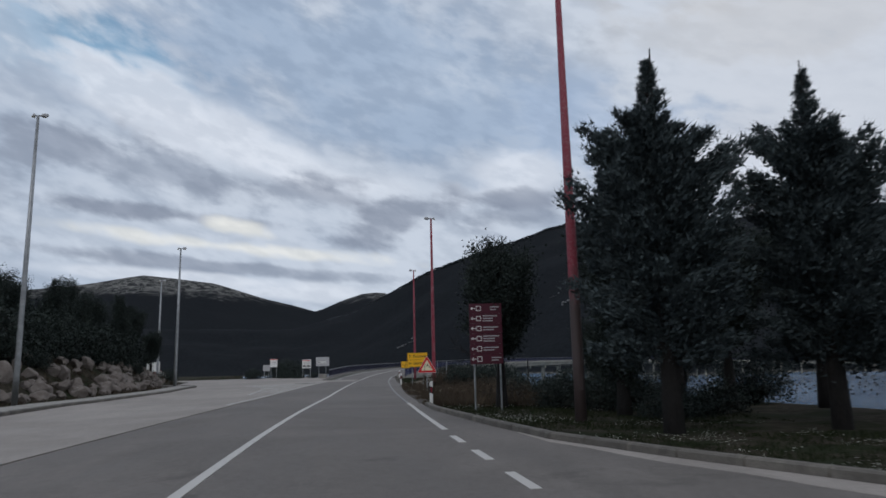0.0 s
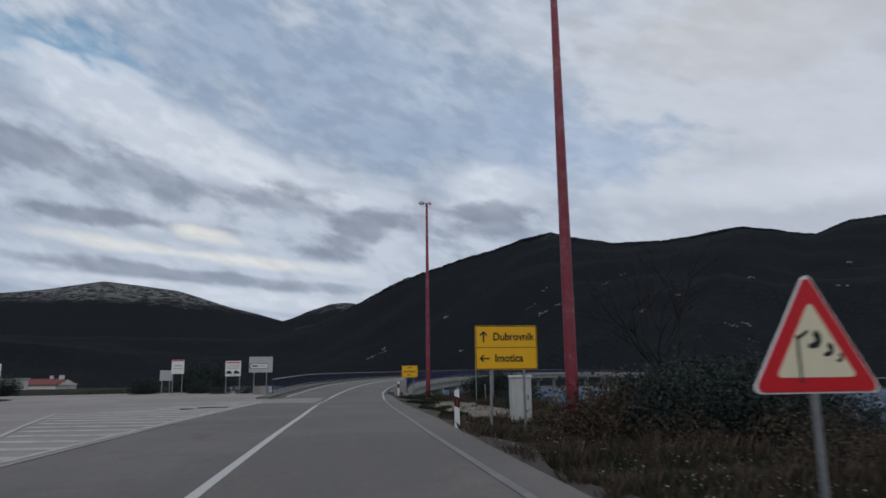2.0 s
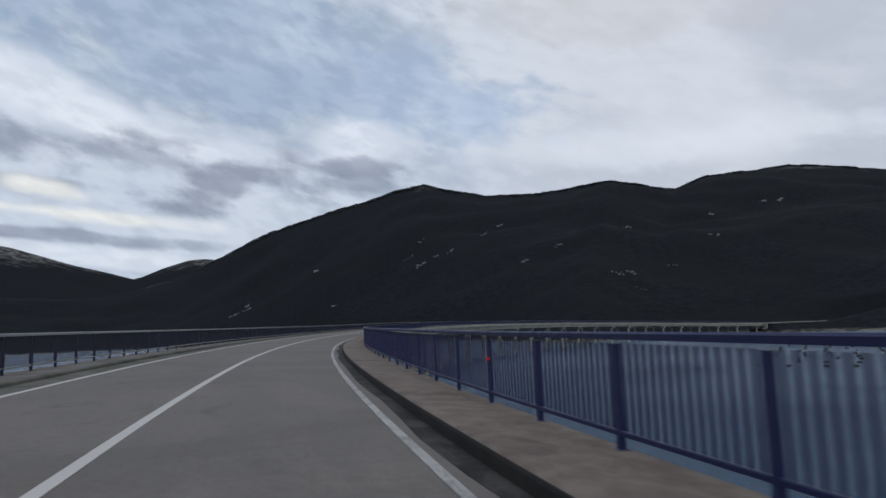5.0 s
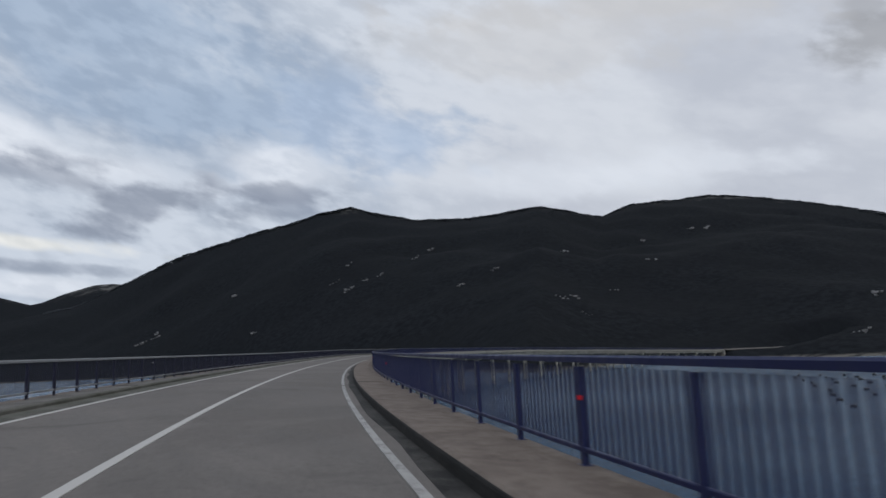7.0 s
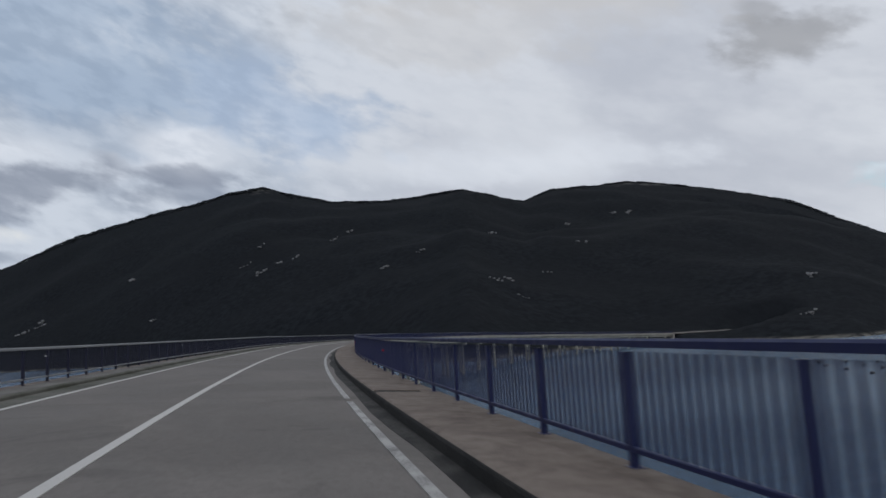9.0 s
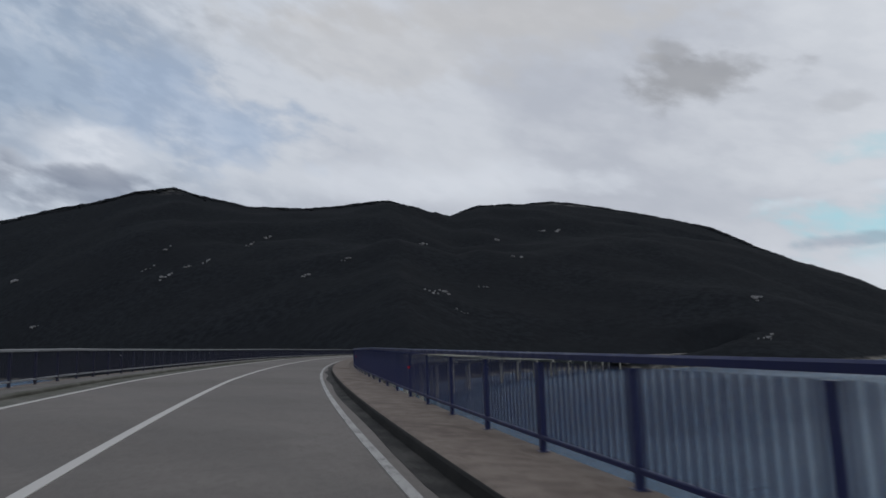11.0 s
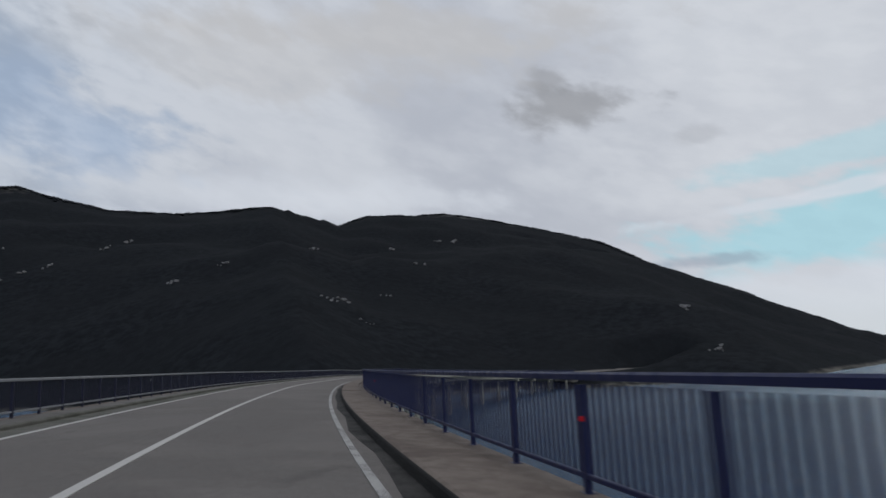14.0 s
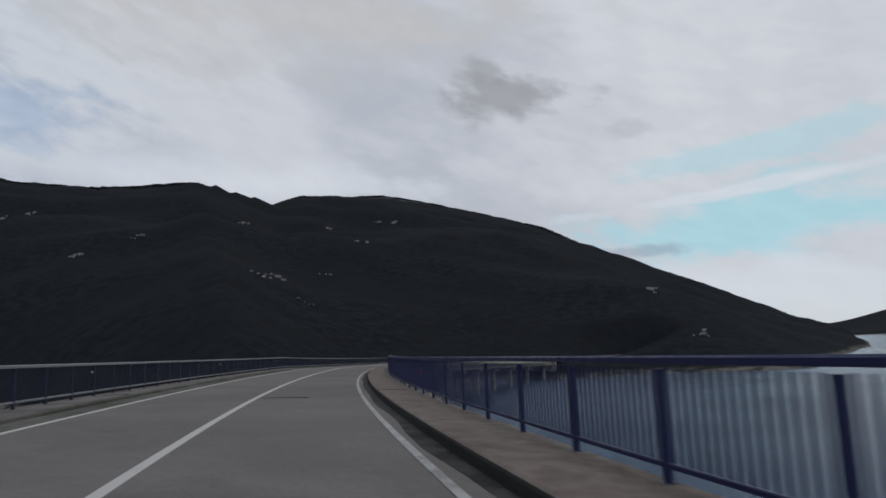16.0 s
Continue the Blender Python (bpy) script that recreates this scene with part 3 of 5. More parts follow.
make_land()
sea = Shape()
for q in range(48):
    a, b = 2 * math.pi * q / 48, 2 * math.pi * (q + 1) / 48
    sea.add([(30, 180, WATER_Z), (30 + 4900 * math.cos(a), 180 + 4900 * math.sin(a), WATER_Z), (30 + 4900 * math.cos(b), 180 + 4900 * math.sin(b), WATER_Z)], [(0, 1, 2)])
solid("water", sea, WATER, "rippled grey-blue sea water in the bay", "water", "structure")

# roads
MID, RIGHT, LEFT = -1.98, 1.135, -5.07


def verge_l(s):
    return float(np.interp(s, [-90, 4, 9, 12, 16, 22, 40, 60, 75, 90], [7.5, 6.2, 4.3, 3.4, 2.95, 2.4, 2.35, 2.6, 2.2, 1.6]))


solid("road", along(lambda s: [(verge_l(s), -0.25), (verge_l(s), 0.0), (MID, 0.02), (LEFT - 0.1, 0.0), (LEFT - 0.1, -0.25)], -90, BRIDGE_A, 1.0), ASPHALT, "grey worn asphalt main road with faded lines", "road", "structure")


def side_l(s):
    return float(np.interp(s, [-90, 26, 34, 52, 67, 74, 80, 95, 98], [-12.5, -12.5, -13.6, -14.3, -16.6, -22, -42, -75, -75]))


def side_drop(s):
    return -0.01 - 0.006 * max(0, s - 60) - max(0.0, float(np.interp(s, RISE_S, RISE_Z)) + 0.05)


solid("side_road", along(lambda s: [(-5.28, -0.3), (-5.28, -0.005), (side_l(s), side_drop(s)), (side_l(s), side_drop(s) - 0.5)], -90, 97, 1.0), PALE, "pale bleached asphalt side road and junction mouth", "road", "structure")
band = along([(-2.35, 0.0), (-2.35, 0.022), (-5.4, 0.008), (-5.4, -0.1)], 75.3, 81.7, 1.0)
solid("asphalt_patch", band, PALE, "pale repair patch across the oncoming lane", "road", "structure")
dirt = along(lambda s: [(verge_l(s), -0.2), (verge_l(s) - 0.02, -0.004), (verge_l(s) + 0.5 + 0.25 * math.sin(s * 0.9), -0.03), (verge_l(s) + 0.5, -0.3)], 26, 86, 0.7)
solid("road_shoulder", dirt, DIRT, "crumbling dirty asphalt shoulder beside the verge", "road", "structure")


def strip(s0, s1, l0, l1, up=0.012, step=1.0):
    return along([(l0, up - 0.03), (l0, up), (l1, up), (l1, up - 0.03)], s0, s1, step)


def marking(name, shape, mat=LINE, label="white painted road line, worn"):
    return solid(name, shape, mat, label, "road marking", "structure")


UP = 0.026
def mid_line(s):
    c = float(np.interp(s, [-60, 5, 15, 22, 34, 62, 76], [-1.85, -1.82, -1.85, -1.83, -1.72, -1.74, MID]))
    return [(c - 0.07, -0.01), (c - 0.07, UP + 0.004), (c + 0.07, UP + 0.004), (c + 0.07, -0.01)]


marking("centre_line", along(mid_line, -60, 71.0, 1.0))
marking("centre_line", strip(79.4, BRIDGE_B, MID - 0.07, MID + 0.07, UP + 0.004, 2.0))
marking("edge_line", strip(84.6, BRIDGE_B, LEFT - 0.06, LEFT + 0.06, 0.014, 2.0))


def right_line(s):
    c = float(np.interp(s, [15, 25, 60, 80, 90], [1.9, 1.92, 1.68, 1.32, RIGHT]))
    return [(c - 0.065, -0.01), (c - 0.065, 0.016), (c + 0.065, 0.015), (c + 0.065, -0.01)]


marking("edge_line", along(right_line, 14.6, 27, 1.0))
marking("edge_line", along(right_line, 27, 78, 1.0), GHOST, "ghost of a worn-off white edge line")
marking("edge_line", along(right_line, 78, 90, 1.0), WORNLINE)
for q in range(-1, 15):
    marking("edge_line", strip(max(90, JOINT_A + JOINT * q + 0.3), min(BRIDGE_B, JOINT_A + JOINT * (q + 1) - 0.35), RIGHT - 0.058, RIGHT + 0.058, 0.014, 2.0), WORNLINE)
marking("tar_seam", strip(385.6, 385.78, MID + 0.1, MID + 1.5, 0.022, 0.1), NEARBLACK, "short black tar seam across the lane")
dashes = thing("dashed_line", Matrix(), "short white dashes of a worn broken line", "road marking", kind="structure")
for q in range(9):
    s = 7.15 + 2.4 * (q - 6)
    if s < 13.5:
        part("dash", strip(s, s + 1.2, 1.8, 1.93, 0.016), LINE, dashes)
for q in range(3):
    s = 72.4 + 2.4 * q
    part("dash", strip(s, s + 1.15, MID - 0.07, MID + 0.07, UP + 0.004), LINE, dashes)
hatch = thing("hatched_island", Matrix(), "faded white diagonal hatching on the pale junction", "road marking", kind="structure")
part("border", along(lambda s: [(-5.45, -0.02), (-5.45, 0.006), (-5.62, 0.006), (-5.62, -0.02)], 30, 78, 1.0), FAINT, hatch)
for q in range(21):
    s = 45.5 + 1.62 * q
    far = float(np.interp(s, [44, 55, 68, 79], [-7.0, -8.0, -12.2, -15.5]))
    st = Shape()
    drop = 0.006 * max(0, s - 60)
    sk = 0.10 * (-5.62 - far)
    pts = [on(s, -5.62, 0.004), on(s + 0.5, -5.62, 0.004), on(s + 0.5 + sk, far, 0.004 - drop * 0.9), on(s + sk, far, 0.004 - drop * 0.9)]
    st.add(pts + [p - Vector((0, 0, 0.04)) for p in pts], [(0, 1, 2, 3), (4, 7, 6, 5), (0, 4, 5, 1), (1, 5, 6, 2), (2, 6, 7, 3), (3, 7, 4, 0)])
    part("stripe", st, FAINT, hatch)
part("border", along(lambda s: [(l_, u) for l_, u in ((float(np.interp(s, [30, 44, 55, 68, 79], [-5.7, -7.0, -8.0, -12.2, -15.5])) + w, h - 0.006 * max(0, s - 60)) for w, h in ((0.08, -0.05), (0.08, 0.014), (-0.08, 0.014), (-0.08, -0.05)))], 42, 79, 1.0), FAINT, hatch)

for s, l, ln, wd in ((71.25, -6.75, 0.62, 0.26), (70.05, -7.55, 0.26, 0.18)):
    ring = []
    for q in range(14):
        a = 2 * math.pi * q / 14
        k = 1 + 0.3 * math.sin(3 * a + s) + 0.15 * math.sin(5 * a)
        ring.append(on(s + wd * k * math.sin(a), l + ln * k * math.cos(a), 0.012))
    patch = Shape().add(ring + [p - Vector((0, 0, 0.05)) for p in ring], [tuple(range(14))[::-1]] + [(i, (i + 1) % 14, 14 + (i + 1) % 14, 14 + i) for i in range(14)])
    solid("tar_patch", patch, NEARBLACK, "black tar patch beside the hatched island", "road", "structure")

def apron_w(s):
    return float(np.interp(s, [-40, 4, 9, 13.5], [0.8, 0.75, 0.4, 0.06])) + 0.05 * math.sin(s * 2.3)


solid("kerb_apron", along(lambda s: [(verge_l(s), -0.2), (verge_l(s), 0.008), (verge_l(s) - apron_w(s), 0.006), (verge_l(s) - apron_w(s), -0.1)], -40, 13.5, 1.0), PALE, "pale concrete apron in front of the kerb", "pavement", "structure")

# kerbs
kerb = thing("kerb", Matrix(), "low worn concrete kerb along the planted verge", "kerb", kind="structure")
for q in range(27):
    s = -1.0 + q * 1.0
    if s < 25:
        part("kerb_stone", along(lambda t: [(verge_l(t), -0.2), (verge_l(t) + 0.01, 0.1), (verge_l(t) + 0.04, 0.125), (verge_l(t) + 0.17, 0.125), (verge_l(t) + 0.18, -0.2)], s, s + 0.97, 0.5), KERB, kerb)
kerb2 = thing("kerb", Matrix(), "low concrete kerb round the side road with grass behind", "kerb", kind="structure")
for q in range(70):
    s = 4.0 + q * 1.0
    if s < 73:
        part("kerb_stone", along(lambda t: [(side_l(t) + 0.02, -0.4), (side_l(t), 0.1), (side_l(t) - 0.04, 0.13), (side_l(t) - 0.2, 0.13), (side_l(t) - 0.22, -0.4)], s, s + 0.97, 0.5), KERB, kerb2)
solid("pavement", along(lambda s: [(side_l(s) - 0.22, -0.3), (side_l(s) - 0.22, 0.10), (side_l(s) - 1.7, 0.14), (side_l(s) - 1.9, -0.3)], 4, 72, 1.0), CONCRETE, "narrow grey footway behind the kerb", "pavement", "structure")

# bridge
bridge = thing("bridge", Matrix(), "long curved concrete road bridge on twin-column piers", "bridge", kind="structure")
part("deck", along([(1.62, -0.30), (1.62, 0.0), (MID, 0.02), (-5.75, 0.0), (-5.75, -0.30)], BRIDGE_A, BRIDGE_B, 2.0), ASPHALT, bridge, "grey asphalt carriageway of the bridge")
part("gutter", along(lambda s: [(1.36 + 0.05 * math.sin(s * 0.7) + 0.03 * math.sin(s * 2.3), -0.1), (1.36 + 0.05 * math.sin(s * 0.7) + 0.03 * math.sin(s * 2.3), 0.007), (1.66, 0.009), (1.66, -0.1)], BRIDGE_A, BRIDGE_B, 2.0), GUTTER, bridge, "strip of black grit along the kerb")
part("gutter", along([(LEFT - 0.08, -0.1), (LEFT - 0.08, 0.006), (-5.8, 0.008), (-5.8, -0.1)], LEFT_A - 8, BRIDGE_B, 2.0), MOSS, bridge, "mossy strip of silt along the kerb")
for lo, hi, a in ((1.56, 2.62, BRIDGE_A), (-5.78, -6.75, LEFT_A - 7)):
    sg, drop, cut = (1, 0.0, 0.09) if lo > 0 else (-1, 0.07, 0.20)
    for q in range(-1, 15):
        s0 = max(a, JOINT_A + JOINT * q + 0.2)
        s1 = min(BRIDGE_B, JOINT_A + JOINT * (q + 1) - 0.2)
        if s1 < s0 + 0.3:
            continue
        part("footway_slab", along([(lo + cut * sg, -0.28), (lo + cut * sg, 0.152 - drop), (lo + (cut + 0.04) * sg, 0.17 - drop), (hi - 0.03 * sg, 0.145 - drop), (hi, 0.13 - drop), (hi, -0.28)], s0, s1, 2.0), GREYWALK if lo < 0 or s0 < 90 else WALK, bridge)
        if q >= 0:
            part("joint_plate", along([(lo + 0.02 * sg, -0.28), (lo + 0.07 * sg, 0.145 - drop), (lo + 0.23 * sg, 0.165 - drop), (hi, 0.126 - drop), (hi, -0.28)], s0 - 0.41, s0 + 0.01, 0.2), NEARBLACK, bridge, "black recessed expansion joint across the footway")
part("kerb_face", along([(1.58, -0.28), (1.615, 0.125), (1.63, 0.15), (1.648, 0.152), (1.648, -0.28)], BRIDGE_A, BRIDGE_B, 2.0), NEARBLACK, bridge, "near-black kerb face along the footway")
part("kerb_face", along([(-5.76, -0.28), (-5.79, 0.07), (-5.83, 0.098), (-5.917, 0.102), (-5.917, -0.28)], LEFT_A - 7, BRIDGE_B, 2.0), MOSS, bridge, "mossy weathered kerb face along the footway")
for lo, hi, a in ((2.625, 3.02, BRIDGE_A), (-6.755, -7.25, LEFT_A)):
    d = 0.0 if hi > 0 else 0.06
    part("edge_beam", along([(lo, -0.30), (lo, 0.085 - d), (hi, 0.08 - d), (hi, -0.62), (hi - 0.12 * (1 if hi > 0 else -1), -0.62), (hi - 0.12 * (1 if hi > 0 else -1), -0.34)], a, BRIDGE_B, 2.0), FASCIA, bridge)
    part("coping", along([(lo + 0.012 * (1 if hi > 0 else -1), 0.086 - d), (lo + 0.012 * (1 if hi > 0 else -1), 0.112 - d), (hi, 0.104 - d), (hi, 0.081 - d)], a, BRIDGE_B, 2.0), WALK, bridge)
part("soffit", along([(2.98, -0.302), (-7.1, -0.302), (-7.1, -0.58), (2.98, -0.58)], BRIDGE_A, BRIDGE_B, 2.0), FASCIA, bridge)
for c in (2.2, -0.8, -3.4, -6.3):
    part("girder", along([(c - 0.22, -0.58), (c + 0.22, -0.58), (c + 0.22, -1.75), (c - 0.22, -1.75)], BRIDGE_A, BRIDGE_B, 2.0), FASCIA, bridge)
for q in range(30):
    s = JOINT_A + q * SPAN
    if s > BRIDGE_B - 4:
        continue
    top = on(s, -2.0, -1.78)
    cap = Shape().box(top - Vector((0, 0, 0.45)), (9.2, 1.1, 0.9), facing(s) @ Matrix.Rotation(math.atan(float(tilt(s))), 4, "Y"), 1.0, 0.05)
    part("pier_cap", cap, FASCIA, bridge)
    for l in (1.2, -5.2):
        p = on(s, l, -2.5)
        part("column", Shape().tube([(p.x, p.y, -15), (p.x, p.y, p.z)], 0.5, 14), FASCIA, bridge, smooth=False)
for a in (BRIDGE_A - 0.2, BRIDGE_B + 0.2):
    p = on(a, -2.0, -0.3)
    part("abutment", Shape().box((p.x, p.y, p.z - 3.2), (10.6, 1.4, 6.0), facing(a), 1.0, 0.04), CONCRETE, bridge)
rail_w = solid("abutment_wall", along([(3.3, -0.4), (3.3, 0.1), (2.95, 0.1), (2.95, -0.4)], BRIDGE_B, BRIDGE_B + 14, 2.0), CONCRETE, "pale concrete wing wall at the far end", "wall", "structure")
solid("far_road", along([(3.5, -0.3), (3.5, 0.0), (-7.2, 0.0), (-7.2, -0.3)], BRIDGE_B, BRIDGE_B + 140, 3.0), ASPHALT, "asphalt road leaving the bridge along the shore", "road", "structure")

# railings
def railing(place_l, s0, s1, pitch, spots, label, rail_mat, bar_mat, spot_mat, bars, base=0.105, top=1.21, bar_w=0.034):
    """Blue steel railing: posts, two rails and thin upright bars."""
    r = thing("bridge_railing", Matrix(), label, "railing")
    def bar_of(half, lo, hi, soft):
        def at(s):
            l = place_l(s)
            return [(l - half, lo), (l + half, lo), (l + half * 1.1, hi - soft), (l + half * 0.75, hi), (l - half * 0.75, hi), (l - half * 1.1, hi - soft)]
        return at

    part("handrail", along(bar_of(0.045, top - 0.075, top, 0.02), s0 - 0.25, s1, pitch), rail_mat, r)
    part("lower_rail", along(bar_of(0.022, base + 0.13, base + 0.18, 0.01), s0, s1, pitch), rail_mat, r)
    post = Shape().box((0, 0, 0.50), (0.055, 0.085, 1.0)).box((0, 0, 0.01), (0.12, 0.16, 0.02)).mesh("post", bar_mat)
    bar = Shape().box((0, 0, 0.415), (0.014, bar_w, 0.83)).mesh("baluster", bar_mat)
    n = int((s1 - s0) / pitch)
    rest = Shape()
    for q in range(n + 1):
        s = s0 + pitch * q
        turn = facing(s)
        ob = new("post", post)
        ob.matrix_world = Matrix.Translation(on(s, place_l(s), base - 0.012)) @ turn
        ob.parent = r
        for b in range(1, bars):
            sb = s + pitch * b / bars
            if q == n:
                break
            p = on(sb, place_l(sb), base + 0.165)
            if q < 19:
                ob = new("baluster", bar)
                ob.matrix_world = Matrix.Translation(p) @ turn
                ob.parent = r
            else:
                rest.box((p.x, p.y, p.z + 0.415), (0.014, bar_w, 0.83), turn)
    part("far_baluster_row", rest, bar_mat, r)["kind"] = "stuff"
    for k in spots:
        s = s0 + pitch * k
        p = on(s - 0.05, place_l(s) - 0.035, 0.78)
        part("reflector", Shape().box(p, (0.05, 0.02, 0.045), facing(s)), spot_mat, r, "small reflector on a post")
    return r


railing(lambda s: 2.92, 99.3 - 5 * PITCH, BRIDGE_B, PITCH, tuple(range(9, 240, 10)), "navy blue painted steel railing on the footway edge", BLUE, BLUE, SIGNRED, 16)
railing(lambda s: float(np.interp(s, [88, 120], [-6.9, -7.0])), LEFT_A, BRIDGE_B, 1.75, tuple(range(38, 300, 11)), "navy steel railing coloured as if shaded, its handrail paled as if lit", LITRAIL, SHADEBLUE, WHITE, 13, 0.045, 1.05, 0.018)


def gz(x, y):
    return float(land_height(np.array([float(x)]), np.array([float(y)]))[0])


def ground_at(x, y, sink=0.0):
    return Vector((x, y, gz(x, y) - sink))


# street lamps
def street_lamp(x, y, top, mat, label, heading):
    """Tall tapered steel pole with two lanterns back to back on a short bracket."""
    z = gz(x, y) - 0.05
    lamp = thing("street_lamp", Matrix.Translation((x, y, z)) @ Matrix.Rotation(radians(heading), 4, "Z"), label, "street lamp", "street lamps")
    h = top - z
    part("pole", Shape().tube([(0, 0, 0), (0, 0, h * 0.12), (0, 0, h * 0.5), (0, 0, h)], [0.155, 0.15, 0.125, 0.075], 12), mat, lamp, smooth=True)
    part("base_plate", Shape().box((0, 0, 0.03), (0.42, 0.42, 0.06), None, 1.0, 0.03), CONCRETE, lamp)
    part("service_door", Shape().box((0, -0.146, 1.1), (0.11, 0.02, 0.42)), mat, lamp)
    part("bracket", Shape().tube([(-0.22, 0, h - 0.02), (-0.1, 0, h + 0.02), (0.12, 0, h + 0.02), (0.17, 0, h + 0.0)], 0.035, 8), ZINC, lamp)
    for sx, ln, tip in ((-1, 0.40, 0.05), (1, 0.10, 0.01)):
        head = Shape()
        c = Vector((sx * (0.2 + ln / 2), 0, h + 0.03))
        head.tube([(sx * 0.16, 0, h), (sx * (0.16 + ln * 0.25), 0, h + 0.02), (sx * (0.16 + ln * 0.6), 0, h + tip * 0.6), (sx * (0.16 + ln), 0, h + tip)], [0.05, 0.12, 0.14, 0.06], 10)
        lantern = part("lantern", head, GREYBOARD, lamp, "grey metal lantern")
        glass = Shape().tube([(c.x, 0, h - 0.10), (c.x, 0, h - 0.02)], [0.05, 0.11], 10)
        part("glass", glass, CREAM, lantern)
    return lamp


street_lamp(6.2, 17.5, 13.2, REDBROWN, "tall red painted lamp post, grey-brown near its foot", -3)
street_lamp(7.35, 53.5, 13.2, RED, "tall red painted lamp post behind the warning sign", -4)
street_lamp(9.2, 83.4, 13.2, RED, "tall red painted lamp post at the bridge head", -7)
street_lamp(-16.9, 39.5, 15.8, ZINC, "tall galvanised grey lamp post by the rocky bank", 178)
street_lamp(-15.5, 69.3, 13.4, ZINC, "tall galvanised grey lamp post at the side road", 178)
street_lamp(-23.7, 95.9, 13.6, ZINC, "tall galvanised grey lamp post across the side road", 178)


# signs
def rounded(w, h, r=0.04, n=3):
    pts = []
    for cx, cz, a in ((w / 2 - r, -h / 2 + r, -90), (w / 2 - r, h / 2 - r, 0), (-w / 2 + r, h / 2 - r, 90), (-w / 2 + r, -h / 2 + r, 180)):
        pts += [(cx + r * math.cos(radians(a + 90 * i / n)), cz + r * math.sin(radians(a + 90 * i / n))) for i in range(n + 1)]
    return pts


def moved(points, dx, dz):
    return [(x + dx, z + dz) for x, z in points]


def lettering(name, text, size, at, mat, parent, wide=1.0):
    """Raised letters in the built-in font, on the face of a sign."""
    cu = bpy.data.curves.new(name, "FONT")
    cu.body, cu.size, cu.align_x, cu.align_y, cu.extrude, cu.offset = text, size, "CENTER", "CENTER", 0.0015, size * 0.022
    tmp = bpy.data.objects.new(name, cu)
    scene.collection.objects.link(tmp)
    dg = bpy.context.evaluated_depsgraph_get()
    me = bpy.data.meshes.new_from_object(tmp.evaluated_get(dg))
    bpy.data.objects.remove(tmp)
    me.materials.clear()
    me.materials.append(mat)
    ob = new(name, me)
    ob.parent = parent
    ob.matrix_local = Matrix.Translation(at) @ Matrix.Rotation(radians(90), 4, "X") @ Matrix.Diagonal((wide, 1, 1, 1))
    return ob


def arrow(size, turn, at):
    """Outline of an arrow; it points up at turn 0."""
    a = [(-0.07, -0.5), (0.07, -0.5), (0.07, 0.22), (0.26, 0.04), (0.36, 0.15), (0, 0.5), (-0.36, 0.15), (-0.26, 0.04), (-0.07, 0.22)]
    c, s = math.cos(radians(turn)), math.sin(radians(turn))
    return [((x * c - z * s) * size + at[0], (x * s + z * c) * size + at[1]) for x, z in a]


def flat(outline, mat, name, parent, y=-0.016, thick=0.003, label=""):
    return part(name, Shape().slab(outline, thick, None, (0, y, 0)), mat, parent, label)


def sign_base(name, x, y, turn, label, posts, low, top, mat=ZINC, radius=0.035, ground=None):
    z = gz(x, y) if ground is None else ground
    ob = thing(name, Matrix.Translation((x, y, 0)) @ Matrix.Rotation(radians(turn), 4, "Z"), label, "sign")
    for px in posts:
        part("post", Shape().tube([(px, 0.05, z - 0.15), (px, 0.05, top)], radius, 10), mat, ob)
        part("clamp", Shape().box((px, 0.03, top - 0.12), (0.13, 0.06, 0.04)), ZINC, ob)
    return ob


# wind warning
tri = sign_base("warning_sign", 5.48, 43.24, -3, "red-bordered triangular warning sign with windsock, on one post", [0.0], 0, 1.7)
T_R = 0.675


def triangle(r, rc, dz=1.33):
    pts = []
    for a in (90, 210, 330):
        cx, cz = (r - rc * 2) * math.cos(radians(a)), (r - rc * 2) * math.sin(radians(a))
        pts += [(cx + rc * math.cos(radians(a + b)), cz + rc * math.sin(radians(a + b)) + dz) for b in (-60, -20, 20, 60)]
    return pts


flat(triangle(T_R + 0.045, 0.05), WHITE, "rim", tri, 0.0, 0.018, "thin white rim")
flat(triangle(T_R + 0.015, 0.05), SIGNRED, "border", tri, -0.006, 0.02, "red reflective border")
flat(triangle(T_R * 0.66, 0.03), CREAM, "field", tri, -0.017, 0.004)
flat([(-0.165, 1.06), (-0.14, 1.06), (-0.14, 1.47), (-0.165, 1.47)], DARKSTEEL, "windsock_pole", tri, -0.021)
flat([(-0.165, 1.45), (-0.05, 1.52), (-0.04, 1.495), (-0.14, 1.43)], DARKSTEEL, "windsock_arm", tri, -0.021)
for wx, wz, wr in ((-0.01, 1.44, 0.088), (0.12, 1.35, 0.066), (0.225, 1.28, 0.046)):
    bulge = [(wx + wr * math.cos(radians(a)), wz + wr * math.sin(radians(a))) for a in range(-125, 66, 19)]
    hollow = [(wx + 0.42 * wr * math.cos(radians(a)) - 0.1 * wr, wz + 0.42 * wr * math.sin(radians(a)) - 0.05 * wr) for a in range(66, -126, -38)]
    flat(bulge + hollow, BLACK, "windsock_band", tri, -0.021)

